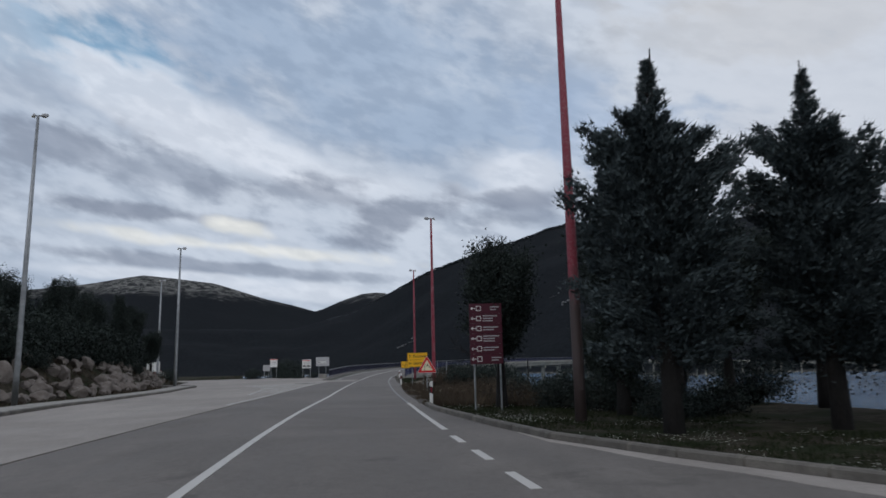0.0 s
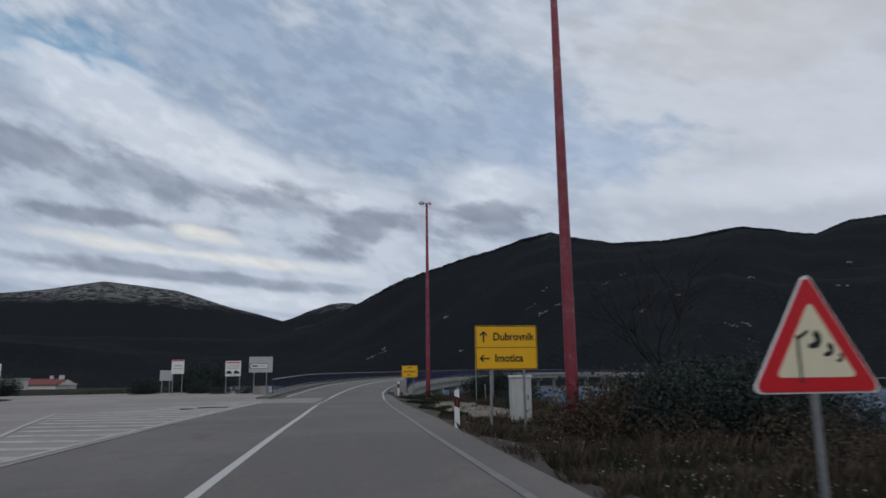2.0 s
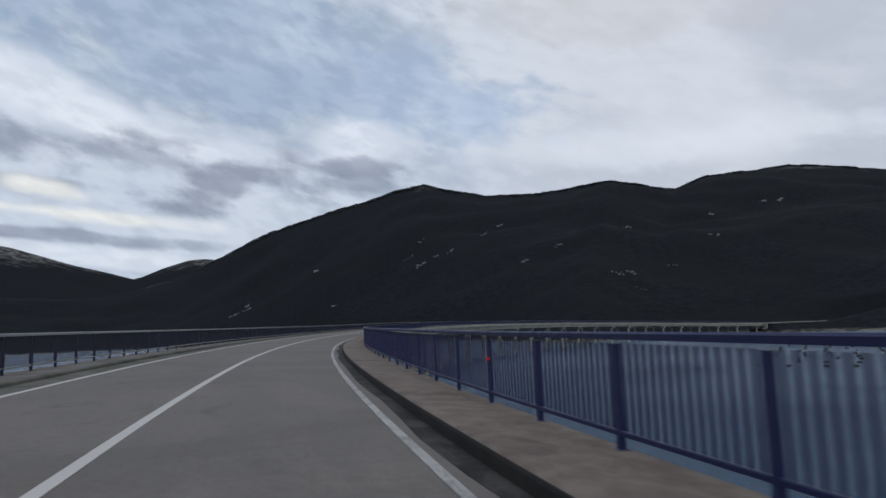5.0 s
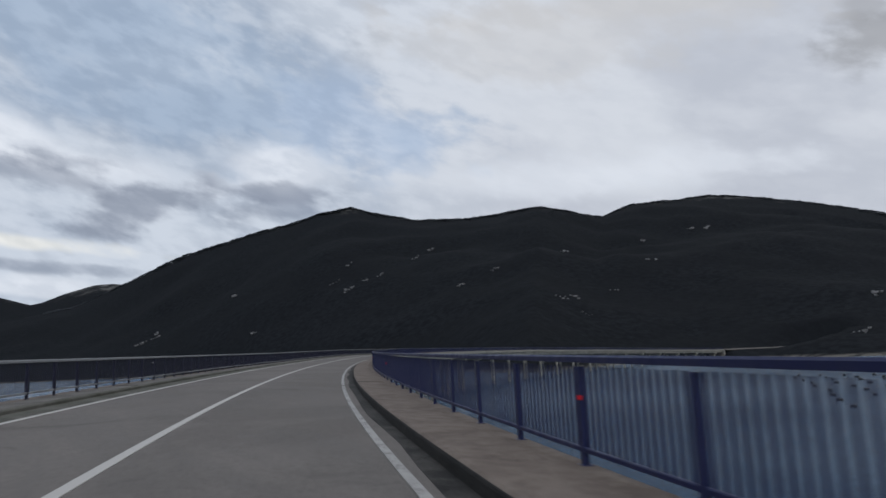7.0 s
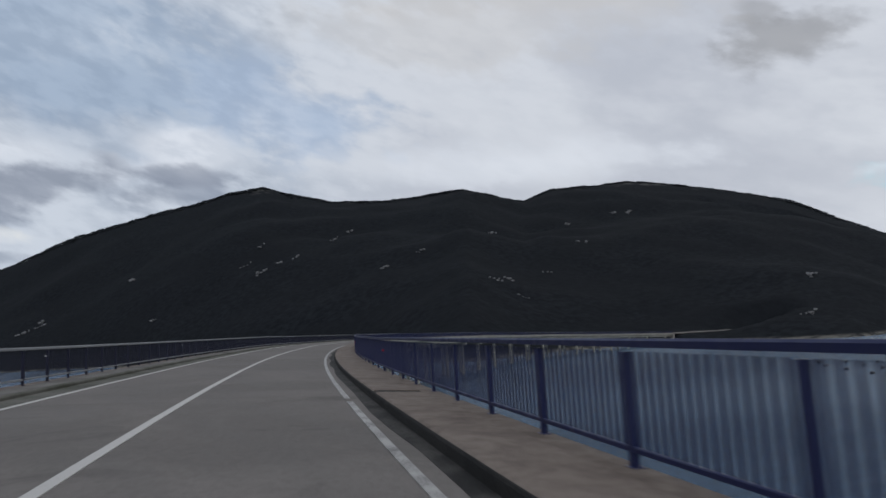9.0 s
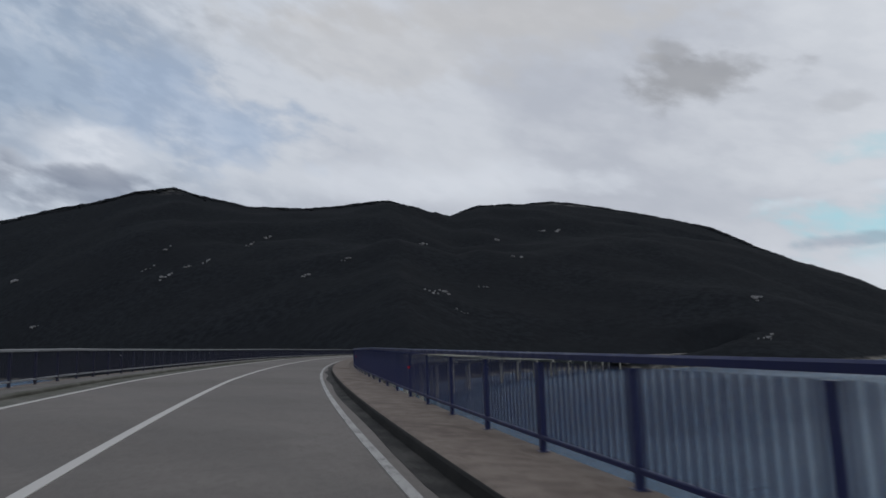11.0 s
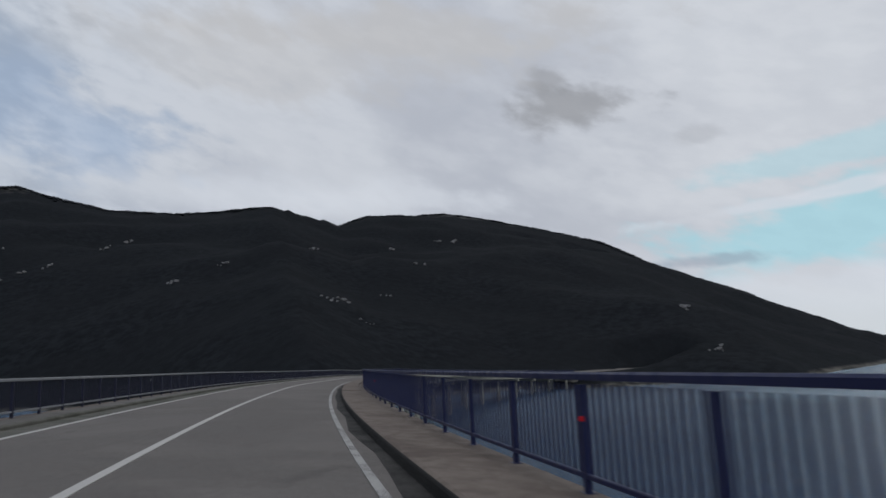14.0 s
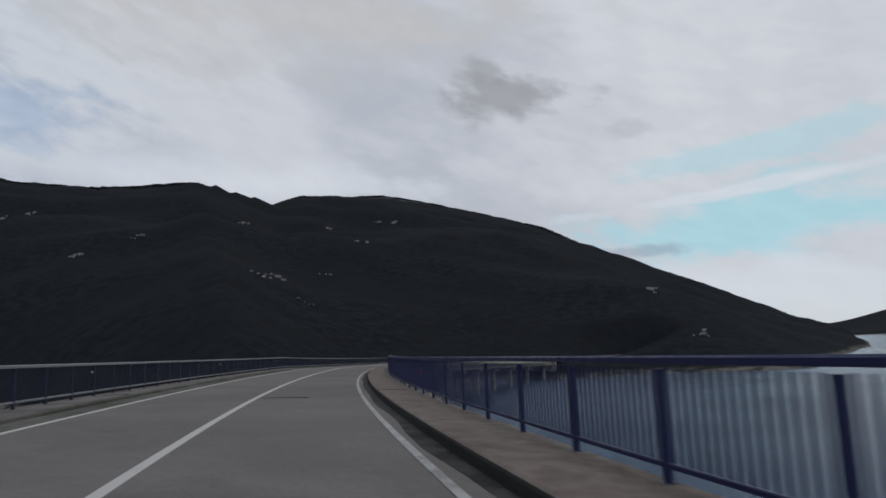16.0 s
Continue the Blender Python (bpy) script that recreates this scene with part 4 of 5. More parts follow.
# direction sign
dirs = sign_base("direction_sign", 6.25, 55.15, -4, "yellow direction sign with two destinations on grey posts", [-0.42, 0.46], 0, 2.35)
board = flat(moved(rounded(1.64, 1.14), 0, 1.91), YELLOW, "board", dirs, 0, 0.03)
for w, h, dz in ((1.60, 0.022, 1.91 + 0.55), (1.60, 0.022, 1.91 - 0.55), (1.60, 0.016, 1.91)):
    flat(moved(rounded(w, h, 0.005), 0, dz), BLACK, "border_line", dirs, -0.0165)
for dx in (-0.80, 0.80):
    flat(moved(rounded(0.018, 1.1, 0.005), dx, 1.91), BLACK, "border_line", dirs, -0.0165)
flat(arrow(0.30, 0, (-0.60, 2.19)), BLACK, "arrow", dirs, -0.0175)
flat(arrow(0.27, 90, (-0.58, 1.63)), BLACK, "arrow", dirs, -0.0175)
lettering("lettering", "Dubrovnik", 0.275, (0.19, -0.018, 2.18), BLACK, dirs, 0.92)
lettering("lettering", "Imotica", 0.275, (0.06, -0.018, 1.63), BLACK, dirs, 0.92)

# bridge name sign
name_sign = sign_base("bridge_name_sign", 8.25, 85.35, -8, "yellow bridge name sign on two slim grey posts", [-0.24, 0.28], 0, 1.95, ZINC, 0.028)
flat(moved(rounded(1.10, 0.82), 0, 1.645), YELLOW, "board", name_sign, 0, 0.025)
for dz in (0.385, -0.385):
    flat(moved(rounded(1.06, 0.018, 0.004), 0, 1.645 + dz), BLACK, "border_line", name_sign, -0.014)
for dx in (-0.53, 0.53):
    flat(moved(rounded(0.018, 0.78, 0.004), dx, 1.645), BLACK, "border_line", name_sign, -0.014)
flat([(-0.2, 1.9), (0.2, 1.9), (0.2, 1.925), (-0.2, 1.925)], BLACK, "bridge_symbol", name_sign, -0.015)
flat([(-0.15, 1.83), (-0.07, 1.885), (0.07, 1.885), (0.15, 1.83), (0.12, 1.83), (0.06, 1.868), (-0.06, 1.868), (-0.12, 1.83)], BLACK, "bridge_symbol", name_sign, -0.015)
lettering("lettering", "Most Bistrina", 0.17, (0, -0.015, 1.64), BLACK, name_sign, 0.9)
lettering("lettering", "484 m", 0.15, (0, -0.015, 1.40), BLACK, name_sign, 0.9)

# brown tourist board with six rows
tour = sign_base("tourist_sign", 4.92, 22.95, -5, "tall dark red tourist board with six arrow rows", [-0.42, 0.47], 0, 3.3)
for q in range(6):
    zc = 3.28 - 0.345 * q
    row = flat(moved(rounded(1.12, 0.335, 0.02), 0, zc), BROWN, "row_panel", tour, 0, 0.03)
    flat(arrow(0.17, 90, (-0.43, zc)), WHITE, "arrow", row, -0.017)
    for bx, bz, bw, bh in ((-0.24, 0.075, 0.17, 0.022), (-0.24, -0.075, 0.17, 0.022), (-0.315, 0, 0.022, 0.15), (-0.165, 0, 0.022, 0.15)):
        flat(moved(rounded(bw, bh, 0.004), bx, zc + bz), WHITE, "pictogram_frame", row, -0.017)
    n = (2, 3, 2, 3, 2, 2)[q]
    for k in range(n):
        bw = (0.30, 0.5, 0.52, 0.55, 0.52, 0.33)[q] * (1.0 if k == 0 else 0.72)
        x0 = 0.17 if q in (0, 5) else -0.1
        flat(moved(rounded(bw, 0.035, 0.004), x0 + bw / 2, zc + 0.085 * (n - 1) / 2 - 0.085 * k), GREYBOARD, "text_bar", row, -0.017)


# boards at the junction
def notice(name, x, y, turn, label, w, low, top, posts, mat=WHITE, pr=0.035):
    ob = sign_base(name, x, y, turn, label, posts, low, top - 0.05, ZINC, pr, -0.1)
    flat(moved(rounded(w, top - low, 0.02), 0, (top + low) / 2), mat, "board", ob, 0, 0.03)
    return ob


big = notice("notice_board", -2.03, 89.7, -10, "large grey blank board with a white arrow plate", 1.70, 1.74, 2.87, [-0.48, 0.42], GREYBOARD)
plate = flat([(-0.87, 2.2), (-0.74, 2.38), (0.5, 2.38), (0.5, 2.02), (-0.74, 2.02)], BLACK, "arrow_plate", big, -0.02, 0.02, "white arrow plate with black edge")
flat([(-0.80, 2.2), (-0.70, 2.35), (0.48, 2.35), (0.48, 2.05), (-0.70, 2.05)], WHITE, "plate_face", plate, -0.032, 0.004)
flat(moved(rounded(0.46, 0.10, 0.01), -0.42, 2.2), DARKSTEEL, "text_bar", plate, -0.036)
flat(moved(rounded(0.52, 0.08, 0.01), 0.15, 2.2), GREYBOARD, "text_bar", plate, -0.036)
sale = notice("advert_board", -4.1, 91.1, -10, "white advert board with red heading and two dark car pictures", 1.14, 1.50, 2.62, [-0.50, 0.50], WHITE)
flat(moved(rounded(1.0, 0.09, 0.01), 0, 2.49), SIGNRED, "heading", sale, -0.018)
for k, (bw, bz) in enumerate(((0.9, 2.30), (1.0, 2.18), (0.85, 2.06))):
    flat(moved(rounded(bw, 0.055, 0.01), 0, bz), GREYBOARD, "text_bar", sale, -0.018)
for dx in (-0.27, 0.27):
    car = [(-0.22, 0.0), (0.22, 0.0), (0.22, 0.10), (0.13, 0.13), (0.08, 0.23), (-0.12, 0.23), (-0.19, 0.12), (-0.22, 0.10)]
    flat(moved(car, dx, 1.68), BLACK, "car_picture", sale, -0.018)
flat(moved(rounded(0.5, 0.05, 0.01), 0.02, 1.58), GREYBOARD, "text_bar", sale, -0.018)
redtop = notice("advert_board", -8.55, 94.4, -8, "small white board with a red top band", 0.95, 1.75, 2.82, [-0.36, 0.36], WHITE)
flat(moved(rounded(0.92, 0.09, 0.01), 0, 2.75), SIGNRED, "heading", redtop, -0.018)
flat(moved(rounded(0.6, 0.10, 0.01), 0, 2.38), GREYBOARD, "text_bar", redtop, -0.018)
flat(moved(rounded(0.7, 0.06, 0.01), 0, 2.15), GREYBOARD, "text_bar", redtop, -0.018)
notice("notice_board", -9.6, 95.6, -8, "small blank grey-white board on two posts", 0.95, 1.25, 2.05, [-0.3, 0.3], GREYBOARD)
notice("notice_board", -27.5, 108.8, -8, "white blank board beside a grey lamp post", 2.0, 1.5, 3.0, [-0.6, 0.6], WHITE)
block = solid("concrete_barrier", Shape().box((0, 0, 0.42), (1.15, 0.35, 0.95), None, 0.92, 0.05), CONCRETE, "weathered concrete block standing under the grey board", "barrier", m=Matrix.Translation((-2.0, 90.2, -0.15)) @ Matrix.Rotation(radians(-10), 4, "Z"))
solid("concrete_footing", Shape().box((0, 0, 0.1), (2.1, 1.0, 0.34), None, 0.75, 0.2), CONCRETE, "rough concrete footing under the advert board", "footing", m=Matrix.Translation((-4.1, 91.2, -0.12)) @ Matrix.Rotation(radians(-10), 4, "Z"))


# marker posts
def guide_post(x, y, z, turn, label):
    g = thing("guide_post", Matrix.Translation((x, y, z)) @ Matrix.Rotation(radians(turn), 4, "Z"), label, "marker post", "roadside marker posts")
    body = Shape()
    ring = [(-0.06, -0.045), (0.0, -0.062), (0.06, -0.045), (0.06, 0.05), (-0.06, 0.05)]
    pts = [(x_, y_, -0.1) for x_, y_ in ring] + [(x_ * 0.95, y_, 0.90 + (0.12 if x_ >= 0 else 0.07)) for x_, y_ in ring]
    body.add(pts, [(0, 1, 2, 3, 4)[::-1], (5, 6, 7, 8, 9)] + [(i, (i + 1) % 5, 5 + (i + 1) % 5, 5 + i) for i in range(5)])
    part("body", body, WHITE, g)
    dark = Shape()
    lo = [(x_ * 1.06, y_ * 1.06, 0.58 - 0.4 * x_) for x_, y_ in ring] + [(x_ * 1.06, y_ * 1.06, 0.83 - 0.4 * x_) for x_, y_ in ring]
    dark.add(lo, [(0, 1, 2, 3, 4)[::-1], (5, 6, 7, 8, 9)] + [(i, (i + 1) % 5, 5 + (i + 1) % 5, 5 + i) for i in range(5)])
    part("black_band", dark, BLACK, g)
    part("reflector", Shape().box((0, -0.066, 0.70), (0.05, 0.01, 0.17)), DARKRED, g, "dark red reflector")
    return g


guide_post(3.27, 25.05, -0.20, -2, "white marker post with red reflector at the kerb end")
guide_post(4.9, 55.1, -0.15, -4, "white marker post with red reflector in dry grass")
guide_post(7.45, 85.2, -0.02, -8, "white marker post with red reflector at the bridge head")
tp = on(87.0, 2.15)
stone_post = thing("concrete_marker", Matrix.Translation((tp.x, tp.y, tp.z - 0.06)) @ facing(87) @ Matrix.Scale(0.68, 4), "squat weathered concrete block with a paint spot", "marker post")
part("block", Shape().box((0, 0, 0.45), (0.46, 0.36, 0.90), None, 0.9, 0.04), CONCRETE, stone_post)
part("paint_spot", Shape().box((0.03, -0.172, 0.55), (0.07, 0.012, 0.06)), YELLOW, stone_post, "yellow paint spot")

# cabinet and broken board frame
cab = thing("utility_cabinet", Matrix.Translation((7.75, 58.8, gz(7.75, 58.8) - 0.12)) @ Matrix.Rotation(radians(-6), 4, "Z"), "pale grey street utility cabinet on a concrete base", "cabinet")
part("plinth", Shape().box((0, 0, 0.1), (0.7, 0.42, 0.3), None, 1.0, 0.02), CONCRETE, cab)
part("body", Shape().box((0, 0, 0.88), (0.64, 0.36, 1.28), None, 1.0, 0.02), PALEGREY, cab)
part("roof", Shape().box((0, 0, 1.55), (0.72, 0.44, 0.07), None, 0.9, 0.03), PALEGREY, cab)
door = part("door", Shape().box((0, -0.185, 0.88), (0.56, 0.012, 1.16), None, 1.0, 0.0), PALEGREY, cab)
part("handle", Shape().box((0.2, -0.2, 0.9), (0.03, 0.03, 0.14)), DARKSTEEL, door)
fr = thing("board_frame", Matrix.Translation((11.78, 78.5, 0)) @ Matrix.Rotation(radians(-10), 4, "Z"), "empty rusty grey frame of an old billboard", "frame")
for px, r in ((-0.50, 0.028), (0.52, 0.04)):
    part("post", Shape().tube([(px, 0, -0.7), (px, 0, 1.97)], r, 8), ZINC, fr)
part("crossbar", Shape().box((0.02, 0, 1.95), (1.12, 0.035, 0.035)), ZINC, fr)
part("stub", Shape().tube([(0.1, 0.3, -0.7), (0.06, 0.28, 0.75)], 0.035, 8), ZINC, fr)
for px, py in ((13.3, 47.7), (16.1, 46.3), (13.8, 36.0), (14.0, 27.0)):
    z = gz(px, py)
    fp = solid("fence_post", Shape().tube([(0, 0, -0.3), (0.02, 0, 1.6), (0.03, 0.02, 2.1)], [0.05, 0.045, 0.04], 7), BARK, "dark weathered wooden fence post near the shore", "post", m=Matrix.Translation((px, py, z)), group="shore fence posts")


# plants
def leaf_fan(rng, at, n, spread, size, aim, flatness=0.6, wide=0.34):
    """n small leaves round a place, as triangles; arrays of vertices."""
    c = np.asarray(at) + rng.normal(0, 1, (n, 3)) * spread
    d = np.asarray(aim) + rng.normal(0, 1, (n, 3)) * flatness
    d /= np.linalg.norm(d, axis=1, keepdims=True) + 1e-9
    e = np.cross(d, rng.normal(0, 1, (n, 3)))
    e /= np.linalg.norm(e, axis=1, keepdims=True) + 1e-9
    s = size * rng.uniform(0.6, 1.35, (n, 1))
    return np.stack([c - e * s * wide, c + d * s * 0.5 + e * s * wide * 0.3, c + d * s, c + e * s * wide], 1)


def leaf_mesh(name, quads, mat):
    q = np.concatenate(quads).reshape(-1, 3)
    n = len(q) // 4
    me = bpy.data.meshes.new(name)
    me.vertices.add(len(q))
    me.vertices.foreach_set("co", q.ravel())
    me.loops.add(len(q))
    me.loops.foreach_set("vertex_index", np.arange(len(q)))
    me.polygons.add(n)
    me.polygons.foreach_set("loop_start", np.arange(n) * 4)
    me.update(calc_edges=True)
    me.materials.append(mat)
    return me


def tree(name, seed, height, radius, bare, kind, label):
    """Tapered trunk, limbs and a crown of many small leaves. kind: cone or dome."""
    rng = np.random.default_rng(seed)
    t = thing(name, Matrix(), label, "tree")
    bend = rng.normal(0, 0.12, 2)
    lean = [(bend[0] * k * k * 0.3, bend[1] * k * k * 0.3, height * (0.96 if kind == "cone" else 0.75) * k) for k in np.linspace(0, 1, 7)]
    lean[0] = (0, 0, -0.3)
    wood = Shape().tube(lean, [0.26, 0.2, 0.16, 0.12, 0.09, 0.05, 0.015], 9)
    leaves = []
    n = 190 if kind == "cone" else 110
    for q in range(n):
        k = bare + (1 - bare) * (q / n) ** (0.9 if kind == "cone" else 0.8)
        az = q * 2.399 + rng.normal(0, 0.3)
        if kind == "cone":
            f = (k - bare) / (1 - bare)
            reach = radius * float(np.interp(f, [0, 0.12, 0.36, 0.54, 0.68, 0.8, 0.9, 1], [0.85, 1.08, 1.04, 0.88, 0.6, 0.2, 0.1, 0.02])) * rng.uniform(0.5, 1.25) + 0.05
            start = Vector((0, 0, height * k * 0.93))
            rise = rng.uniform(0.35, 1.0) * min(1.0, 0.12 + 2.2 * f)
        else:
            f = (k - bare) / (1 - bare)
            reach = radius * math.sqrt(max(0.02, 1 - (1.6 * f - 0.65) ** 2)) * rng.uniform(0.5, 1.2) * (0.95 + 0.7 * noise.noise(Vector((math.cos(az) * 1.3 + seed, math.sin(az) * 1.3, f * 2.6))))
            start = Vector((0, 0, height * (bare * 0.8 + 0.5 * (k - bare))))
            rise = rng.uniform(0.5, 1.0)
        tip = Vector((math.cos(az) * reach, math.sin(az) * reach, start.z + reach * rise * (0.75 if kind == "cone" else 0.9) + (0 if kind == "cone" else height * 0.45 * f)))
        midp = start.lerp(tip, 0.55) + Vector((0, 0, -0.08 * reach))
        if q % 2 == 0:
            wood.tube([start, midp, tip], [0.05, 0.03, 0.008], 5, False)
        aim = (tip - start).normalized() + Vector((0, 0, 0.35))
        m = max(4, int(reach * 7))
        for j in range(m):
            w = 0.22 + 0.80 * (j + 0.5) / m
            c = (start.lerp(midp, w / 0.55) if w < 0.55 else midp.lerp(tip, (w - 0.55) / 0.45))
            if kind == "cone":
                leaves.append(leaf_fan(rng, c, 50 if reach > 0.5 else 22, 0.03 + 0.11 * reach * (1 - w * 0.75), 0.09 + 0.12 * min(1.0, reach / 0.8), aim, 0.5, 0.15))
            else:
                leaves.append(leaf_fan(rng, c, 66, 0.13 + 0.04 * reach, 0.12, aim, 0.9))
    part("trunk", wood, BARK, t, smooth=True)
    crown = new("crown", leaf_mesh("crown", leaves, NEEDLES if kind == "cone" else LEAVES))
    crown.parent = t
    return t


def stand(ob, x, y, turn=0.0, size=1.0, sink=0.1):
    ob.matrix_world = Matrix.Translation(ground_at(x, y, sink)) @ Matrix.Rotation(turn, 4, "Z") @ Matrix.Scale(size, 4)
    return ob


def again(ob, x, y, turn, size, label="", sink=0.1):
    c = copy_thing(ob, Matrix.Translation(ground_at(x, y, sink)) @ Matrix.Rotation(turn, 4, "Z") @ Matrix.Scale(size / ob.scale[0], 4))
    if label:
        c["label"] = label
    return c


cone1 = stand(tree("conifer_tree", 3, 9.6, 1.75, 0.20, "cone", "dark green ragged conifer with a pointed top, by the kerb"), 7.3, 14.6)
cone2 = stand(tree("conifer_tree", 8, 9.75, 1.72, 0.19, "cone", "dark green ragged conifer with an uneven broad crown"), 11.7, 14.9)
dome1 = stand(tree("evergreen_tree", 5, 8.0, 1.08, 0.14, "dome", "dark broad-leaved evergreen tree behind the tourist board"), 8.75, 20.6)
dome2 = stand(tree("evergreen_tree", 12, 5.35, 1.5, 0.46, "dome", "dark broad-leaved evergreen tree beside the tourist board"), 5.75, 24.4)
again(dome1, 12.5, 24.5, 2.0, 0.55)
again(dome2, 11.5, 29.5, 1.0, 0.6)
again(dome2, 11.3, 21.8, 2.2, 1.0)
again(dome2, 13.6, 22.6, 0.5, 1.1)
again(dome2, 16.4, 21.5, 3.6, 1.15)
again(cone2, 14.5, 9.5, 2.2, 0.95)
again(cone1, 16.0, 17.0, 1.2, 0.8)
# wood on the western bank
for x, y, ob, turn, size in ((-22.5, 50, dome2, 0.3, 0.95), (-22, 57, dome1, 1.3, 0.85), (-21.5, 63, dome2, 2.3, 0.95), (-20.8, 69, dome1, 3.3, 0.85), (-21.5, 75, dome2, 0.9, 1.0), (-24, 80, dome1, 1.9, 0.85), (-25.5, 55, dome2, 4.9, 1.1), (-26, 62, cone1, 2.9, 0.62), (-25, 68, dome1, 5.5, 1.0), (-28, 47, dome1, 2.2, 1.0), (-28, 75, dome2, 2.7, 1.2), (-29, 84, dome1, 0.4, 1.1), (-32, 56, cone2, 0.4, 0.85), (-33, 66, dome2, 1.4, 1.4), (-24.5, 44, cone1, 1.0, 0.75), (-26.5, 40, dome2, 0.2, 1.0), (-20.5, 80, dome2, 3.9, 0.75)):
    again(ob, x, y, turn, size, "dark evergreen tree in the wood above the rocky bank")


def shrub(seed, w, h, mat, n=70, size=0.1, label="", name="shrub"):
    rng = np.random.default_rng(seed)
    s = thing(name, Matrix(), label, "shrub")
    wood, leaves = Shape(), []
    for q in range(n):
        a, r, k = rng.uniform(0, 6.28), math.sqrt(rng.uniform(0, 1)), rng.uniform(0.15, 1.0)
        k *= 1 - 0.45 * r * r
        tip = Vector((math.cos(a) * r * w, math.sin(a) * r * w, h * k))
        if q % 4 == 0:
            wood.tube([(0, 0, -0.15), tip * 0.5 + Vector((0, 0, 0.05)), tip], [0.03, 0.018, 0.004], 4, False)
        leaves.append(leaf_fan(rng, tip, 16, 0.10 + 0.07 * w, size, (0, 0, 0.6), 0.9))
    part("stem", wood, BARK, s)
    c = new("foliage", leaf_mesh("foliage", leaves, mat))
    c.parent = s
    return s


bushes = [shrub(21, 1.3, 1.9, LEAVES, 300, 0.12, "dense dark green shrub on the shore slope"), shrub(22, 1.0, 1.2, LEAVES, 200, 0.11, "low dark green shrub in the rough grass"), shrub(23, 0.8, 0.85, DRYGRASS, 120, 0.07, "dry brown leafless shrub among tall grass", "dry_shrub")]
stand(bushes[0], 17.0, 89.6, 0, 1.5)
stand(bushes[1], 13.4, 77.5, 0, 0.9)
stand(bushes[2], 9.0, 47.0, 0, 1.0)
rng = np.random.default_rng(4)
for x, y, k, size in ((18.4, 89.0, 0, 1.6), (19.6, 88.4, 0, 1.7), (17.8, 87.4, 0, 1.3), (14.4, 82.0, 1, 0.9), (11.6, 44.5, 0, 0.62), (12.8, 41.0, 0, 0.6), (9.2, 18.8, 1, 0.7), (10.6, 20.0, 1, 0.8), (12.0, 21.0, 1, 0.9), (9.0, 23.0, 0, 0.75), (8.0, 24.2, 0, 0.7), (10.4, 24.6, 0, 0.8), (9.0, 51.5, 0, 0.85), (10.0, 52.6, 0, 0.95), (10.8, 51.2, 0, 0.95), (9.6, 54.0, 0, 0.85), (11.0, 54.4, 0, 1.0), (12.0, 52.8, 0, 1.0), (13.2, 53.8, 0, 1.0), (7.3, 52.4, 2, 1.5), (8.3, 53.0, 2, 1.7), (9.3, 52.6, 2, 1.6), (8.8, 54.2, 2, 1.5), (13.5, 52.0, 0, 0.6), (14.0, 57.5, 0, 0.7), (11.2, 57.2, 0, 0.9), (10.4, 55.0, 0, 0.75), (12.0, 56.0, 2, 1.2), (10.8, 58.5, 1, 1.0), (9.4, 40.0, 2, 1.2), (8.2, 37.5, 2, 1.0), (10.6, 50.0, 2, 1.3), (9.8, 36.0, 1, 1.0), (11.5, 33.0, 0, 0.9), (8.0, 31.5, 2, 1.1), (12.2, 81.5, 0, 0.95), (13.2, 81.0, 0, 1.0), (13.9, 82.2, 0, 1.0), (11.0, 70.6, 1, 0.5), (10.4, 71.8, 2, 0.8), (9.6, 58.0, 2, 1.0), (8.4, 50.5, 2, 1.0), (15.5, 36.0, 0, 0.7), (14.5, 30.5, 0, 0.75), (16.5, 26.0, 0, 1.2), (10.5, 79.5, 2, 1.0), (9.8, 76.5, 2, 0.8), (-11.5, 97.5, 0, 0.9), (-6.8, 95.5, 1, 1.0), (-7.5, 98.0, 0, 0.8), (-24.0, 103.0, 0, 1.1), (-27.0, 104.0, 0, 1.0), (-30.0, 105.5, 0, 0.9), (-7.0, 101.0, 0, 1.5), (-8.5, 100.0, 0, 1.3), (-31.5, 112.0, 0, 1.4), (-35.5, 114.0, 0, 1.5), (-5.2, 93.4, 1, 0.7), (-3.2, 93.2, 1, 0.9), (-22.6, 46, 0, 2.2), (-22.8, 50.5, 0, 2.3), (-22.4, 54.5, 0, 2.1), (-22.3, 59, 0, 2.2), (-22.2, 63, 0, 2.0), (-22.0, 67, 0, 2.1), (-22.3, 71, 0, 2.0), (-22.8, 75.5, 0, 1.9), (-23.6, 42, 0, 2.2), (-24.5, 38, 0, 2.2), (18.0, 88.4, 0, 1.4), (18.9, 90.2, 0, 1.5), (-21, 57, 1, 1.0), (-20.5, 63, 1, 1.2), (-19.5, 69.5, 1, 1.0), (-20, 49, 1, 1.0), (-22, 73, 0, 1.2), (-21.5, 79, 0, 1.3)):
    again(bushes[k], x, y, rng.uniform(0, 6.28), size * rng.uniform(0.9, 1.1))


